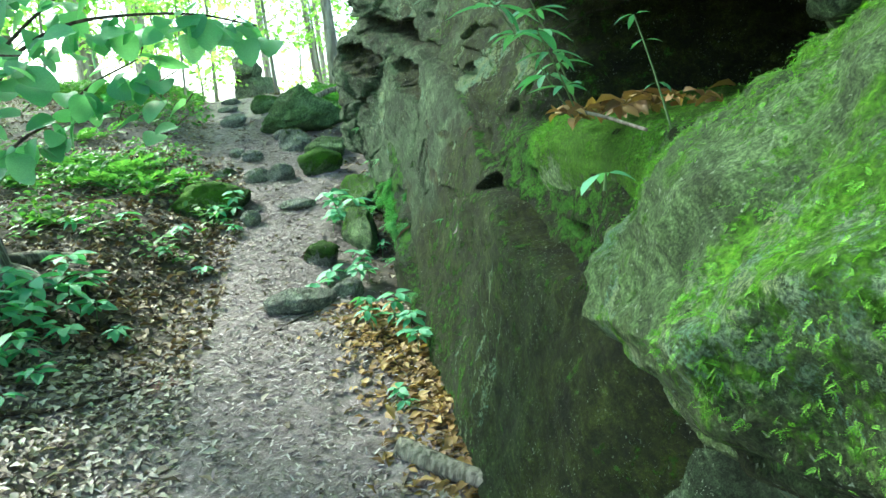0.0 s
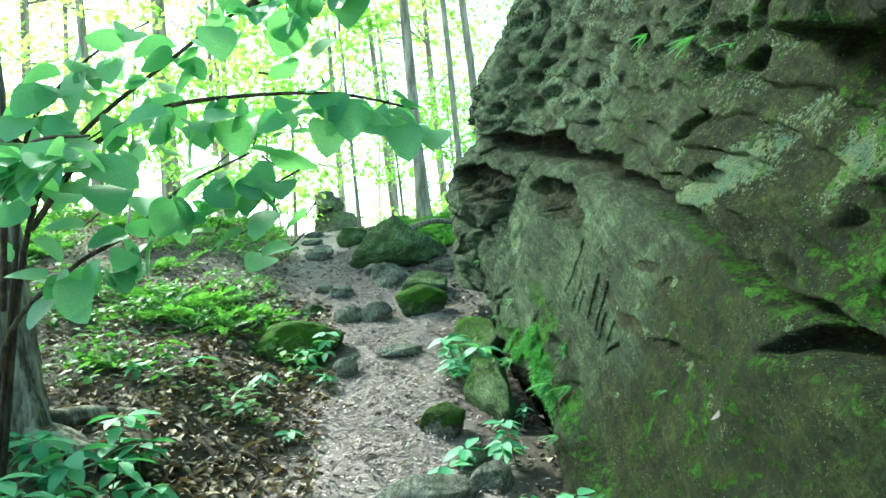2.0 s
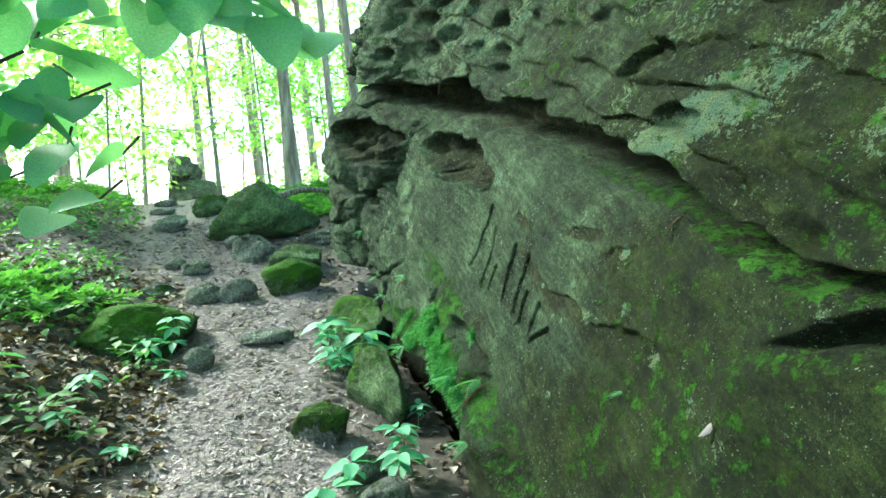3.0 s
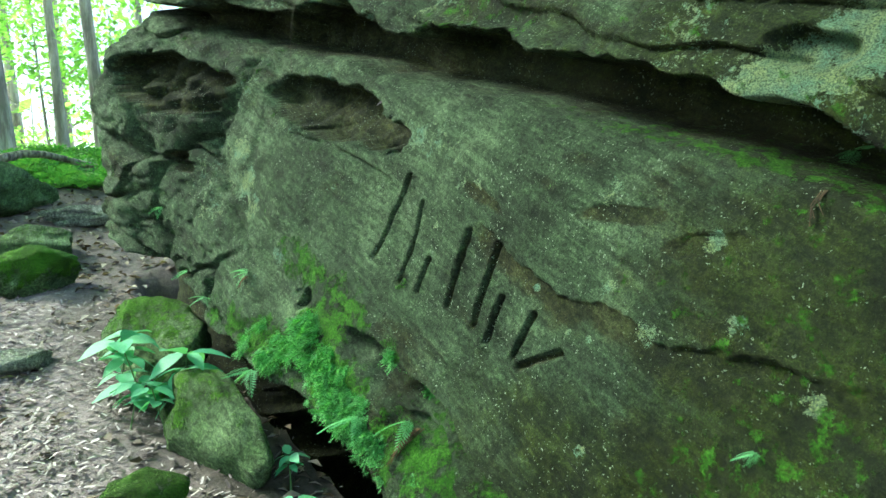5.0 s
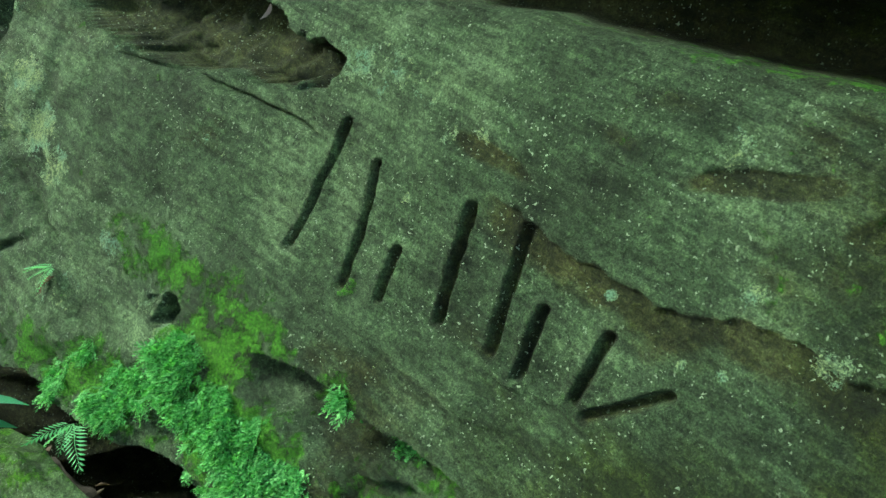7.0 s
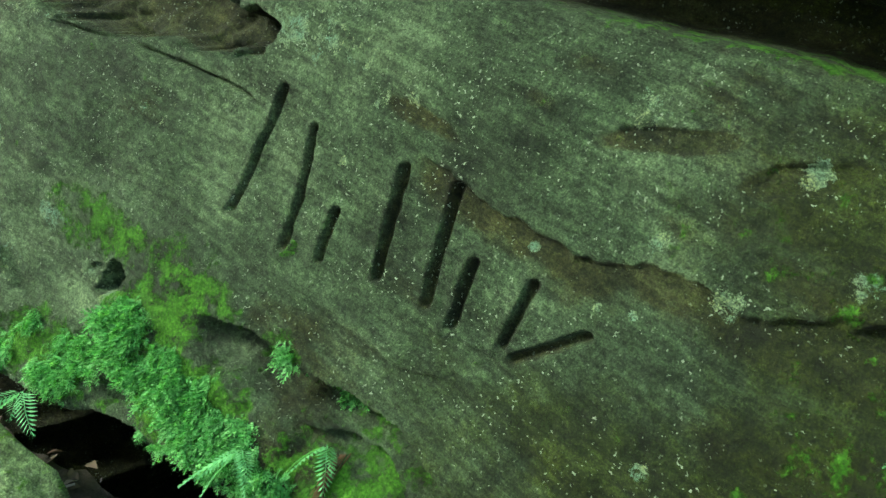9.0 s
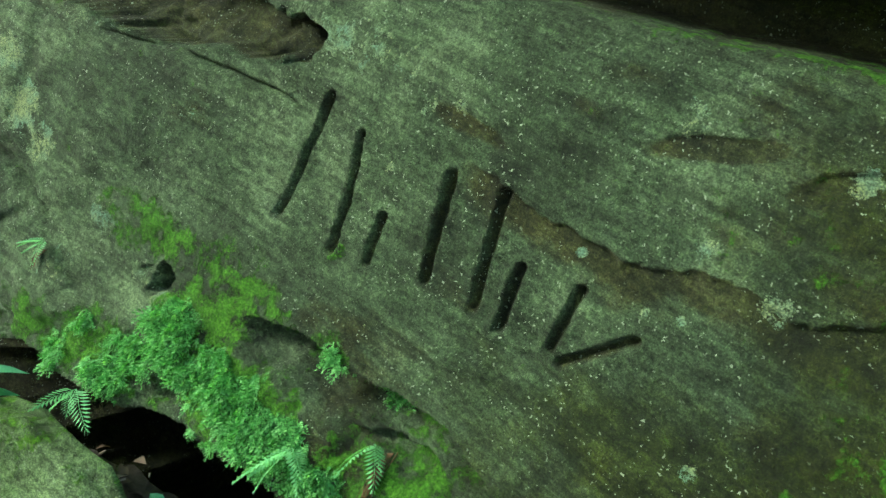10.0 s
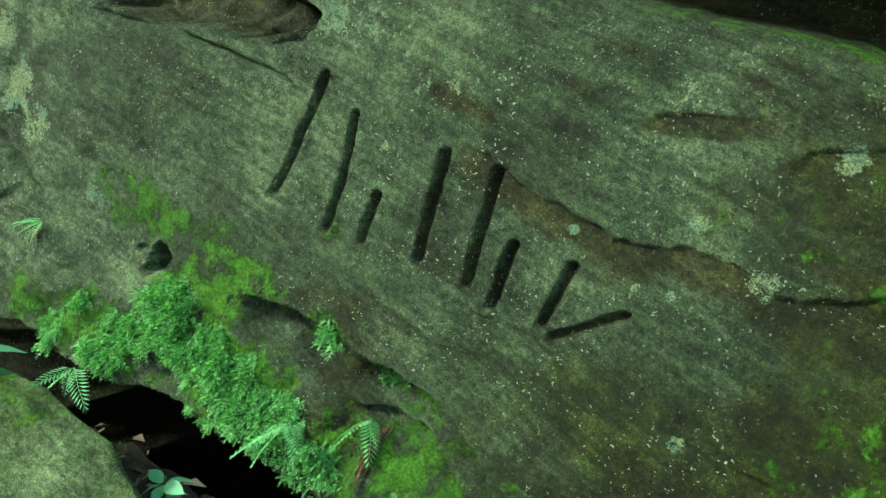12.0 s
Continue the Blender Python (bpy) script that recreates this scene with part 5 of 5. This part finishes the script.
def litter():
    r = np.random.default_rng(41)
    leaf = leaf_shape(0.6, 0.25, 0.3, 2, 0.8)

    def strew(name, x, y, size, mat, label, base=leaf, tilt=0.35, category="leaf litter"):
        z = ground_z(x, y) + 0.006 + 0.012 * r.random(len(x))
        t = spins(r.uniform(0, 6.28, len(x)), r.normal(0, tilt, len(x)), r.normal(0, tilt, len(x)))
        scatter(name, base, np.stack([x, y, z], 1), t, size, mat, label=label, category=category, kind="stuff")

    n = 32000
    y = -2.5 + 16 * r.random(n) ** 1.15
    off = r.uniform(-1.9, 4.5, n)
    x = path_x(y) - off
    keep = (r.random(n) < 0.10 + 0.9 * step01(0.35, 0.9, np.abs(off))) & (x < 0.55)
    x, y = x[keep], y[keep]
    strew("leaf_litter", x, y, r.uniform(0.03, 0.075, len(x)), LITTER, "dead brown and grey leaves strewn over the bank")
    n = 36000
    y = -1.0 + 11 * r.random(n) ** 1.2
    x = path_x(y) + r.normal(0, 1, n) * np.interp(y, [2.6, 3.6], [0.55, 0.36])
    chip = (np.array([(-0.12, 0, 0), (0.12, 0.05, 0), (0.09, 1, 0.02), (-0.1, 0.93, 0.05)]), np.array([(0, 1, 2, 3)]))
    strew("wood_chips", x, y, r.uniform(0.012, 0.045, n), CHIPS, "trodden wood chips and shredded leaves on the trail", chip, 0.22, "wood chips")
    n = 2600
    y = r.uniform(1.6, 4.2, n)
    x = np.interp(y, [1.6, 2.4, 3.3, 4.2], [0.30, 0.12, -0.18, -0.5]) - np.abs(r.normal(0, 0.20, n)) + 0.06
    strew("tan_leaf_litter", x, y, r.uniform(0.03, 0.08, n), TAN_LITTER, "tan dead leaves drifted against the outcrop's foot")
    n = 9000
    y = r.uniform(0.9, 3.5, n)
    x = path_x(y) - r.uniform(0.35, 2.3, n)
    strew("pale_leaf_litter", x, y, r.uniform(0.02, 0.06, n), PALE_LITTER, "pale dead leaves lying beside the start of the trail")
    n = 3200
    y = r.uniform(3.4, 7.8, n)
    x = path_x(y) - 0.38 - np.abs(r.normal(0, 1.1, n))
    strew("bank_leaf_litter", x, y, r.uniform(0.035, 0.08, n), BANK_LITTER, "curled brown and tan dead leaves on the shaded bank", leaf_shape(0.6, 0.35, 0.4, 3, 0.8), 0.45)
    # the drift on the near shelf
    n = 110
    x, y = r.normal(0.52, 0.10, n), r.normal(1.85, 0.13, n)
    p = np.stack([x, y, 1.395 + 0.03 * r.random(n) + 0.05 * (x - 0.3)], 1)
    scatter("shelf_leaves", leaf_shape(0.6, 0.35, 0.4, 3, 0.8), p, spins(r.uniform(0, 6.28, n), r.normal(0, 0.35, n), r.normal(0, 0.4, n)), r.uniform(0.03, 0.065, n), TAN_LITTER,
            label="tan dead leaves piled on the rock shelf", category="leaf litter", kind="stuff")


litter()


# ---- wood on the ground ----
def stick(points, r0, r1, label, name="stick", mat=None, sides=7):
    o = Vector(points[0])
    line = [p - o for p in curve_points(points, 4)]
    ob = thing(name, mesh_np(name, *tube(line, list(np.linspace(r0, r1, len(line))), sides, 0.35, len(points))), mat or DEAD_WOOD, label, name)
    ob.location = o
    return ob


def on_ground(x, y, h=0.01):
    return (x, y, gz1(x, y) + h)


stick([on_ground(-0.30, 2.62, 0.03), on_ground(-0.12, 2.45, 0.04), on_ground(0.03, 2.30, 0.04), on_ground(0.18, 2.18, 0.03)], 0.05, 0.035, "weathered split log lying at the outcrop's foot", "log")
stick([on_ground(-2.15, 2.75), on_ground(-1.9, 2.95), on_ground(-1.65, 3.25), on_ground(-1.55, 3.45)], 0.014, 0.006, "thin dark fallen branch across the trail edge", mat=TWIG)
stick([on_ground(-2.3, 2.95), on_ground(-2.0, 3.1), on_ground(-1.8, 3.3)], 0.010, 0.005, "thin dark fallen branch across the trail edge", mat=TWIG)
stick([on_ground(-1.12, 3.85), on_ground(-1.0, 4.02), on_ground(-0.88, 4.12)], 0.008, 0.004, "thin twig on the trail", mat=TWIG)
stick([on_ground(-0.75, 5.6), on_ground(-0.66, 5.35), on_ground(-0.72, 5.15)], 0.006, 0.003, "thin twig on the trail", mat=TWIG)
stick([(0.34, 1.82, 1.42), (0.38, 1.62, 1.395), (0.42, 1.42, 1.36)], 0.005, 0.004, "pale dry twig lying on the rock shelf")
stick([on_ground(-2.1, 9.9, 0.1), on_ground(-1.5, 10.3, 0.25), on_ground(-0.9, 10.6, 0.1)], 0.05, 0.03, "fallen branch behind the large boulder")


# ---- moss cushions on the near stones, and small things on the face ----
def stone_moss(stone, n, seed, size, least):
    """Shaggy moss over the upper sides of a stone, as one mass under it."""
    r = np.random.default_rng(seed)
    me = stone.data
    v = np.zeros(len(me.vertices) * 3)
    me.vertices.foreach_get("co", v)
    nv = np.zeros(len(me.vertices) * 3)
    me.vertices.foreach_get("normal", nv)
    v, nv = v.reshape(-1, 3), nv.reshape(-1, 3)
    g = np.zeros(len(v) * 4)
    me.color_attributes["growth"].data.foreach_get("color", g)
    dens = g.reshape(-1, 4)[:, 0] + 0.45 * fbm(v + 3, 0.16, 4)
    ok = np.nonzero((dens > least) & (nv[:, 2] > -0.45) & (nv[:, 0] < 0.4))[0]
    pick = r.choice(ok, n)
    yaw = np.arctan2(-nv[pick, 0], nv[pick, 1]) + r.normal(0, 0.9, n)
    t = spins(yaw, r.normal(-0.2, 0.5, n), r.normal(0, 0.6, n))
    ob = scatter("moss_cushion", TUFT, v[pick] + r.normal(0, 0.004, (n, 3)), t, r.uniform(*size, n), YELLOW_MOSS)
    ob.parent = stone
    ob["kind"] = "stuff"


stone_moss(near_boulder, 11000, 71, (0.005, 0.013), 0.60)
stone_moss(moss_block, 5500, 72, (0.007, 0.02), 0.55)


def pale_leaf(y, z, size, turn):
    me = mesh_np("pale_leaf", *leaf_shape(0.45, 0.3, 0.2, 4))
    ob = thing("dead_leaf", me, CHIPS, "single pale dead leaf caught on the rock", "leaf")
    ob.matrix_basis = Matrix.Translation(tuple(face_point(y, z, 0.012)[0])) @ pose(0, 0, 0, 70, turn, 90) @ Matrix.Scale(size, 4)


pale_leaf(5.215, 1.865, 0.05, 160)
pale_leaf(3.25, 0.93, 0.045, 150)


def rootlets(y, z, n, length, seed, label):
    r = np.random.default_rng(seed)
    chunks = []
    for k in range(n):
        p = face_point(y + r.normal(0, 0.006), z, 0.004)[0]
        q = face_point(y + r.normal(0, 0.008), z - length * r.uniform(0.5, 1), 0.012)[0]
        m = (p + q) / 2 + np.array([-0.012, r.normal(0, 0.006), 0])
        chunks.append(tube([p, m, q], [0.0016, 0.0014, 0.0008], 4))
    thing("rootlets", mesh_np("rootlets", *joined(chunks)), ROOT_BROWN, label, "roots", kind="stuff")


rootlets(3.60, 1.405, 5, 0.07, 81, "tuft of brown rootlets hanging below the small fern")
rootlets(4.555, 0.78, 12, 0.11, 82, "tuft of brown rootlets hanging below the small fern")
rootlets(5.53, 1.19, 6, 0.05, 83, "tuft of brown rootlets hanging below the small fern")
for y, z0, z1 in ((5.02, 2.18, 1.92), (5.62, 2.42, 2.02)):
    a, b = face_point(y, z0, 0.05)[0], face_point(y - 0.02, z1, 0.02)[0]
    stick([tuple(a), tuple((a + b) / 2 + np.array([-0.02, 0.004, 0])), tuple(b)], 0.0016, 0.001, "thin root thread hanging across the open seam", "root_thread", TWIG, 4)

lump = tuple(face_point(5.11, 0.885, 0.0)[0])
boulder("pebble", (lump[0], lump[1], lump[2] - 0.02), (0.06, 0.055, 0.05), 10, 91, GREY_ROCK, "small grey pebble lodged in the moss of the outcrop", 0.0, level=3, sit=0.0, category="stone")
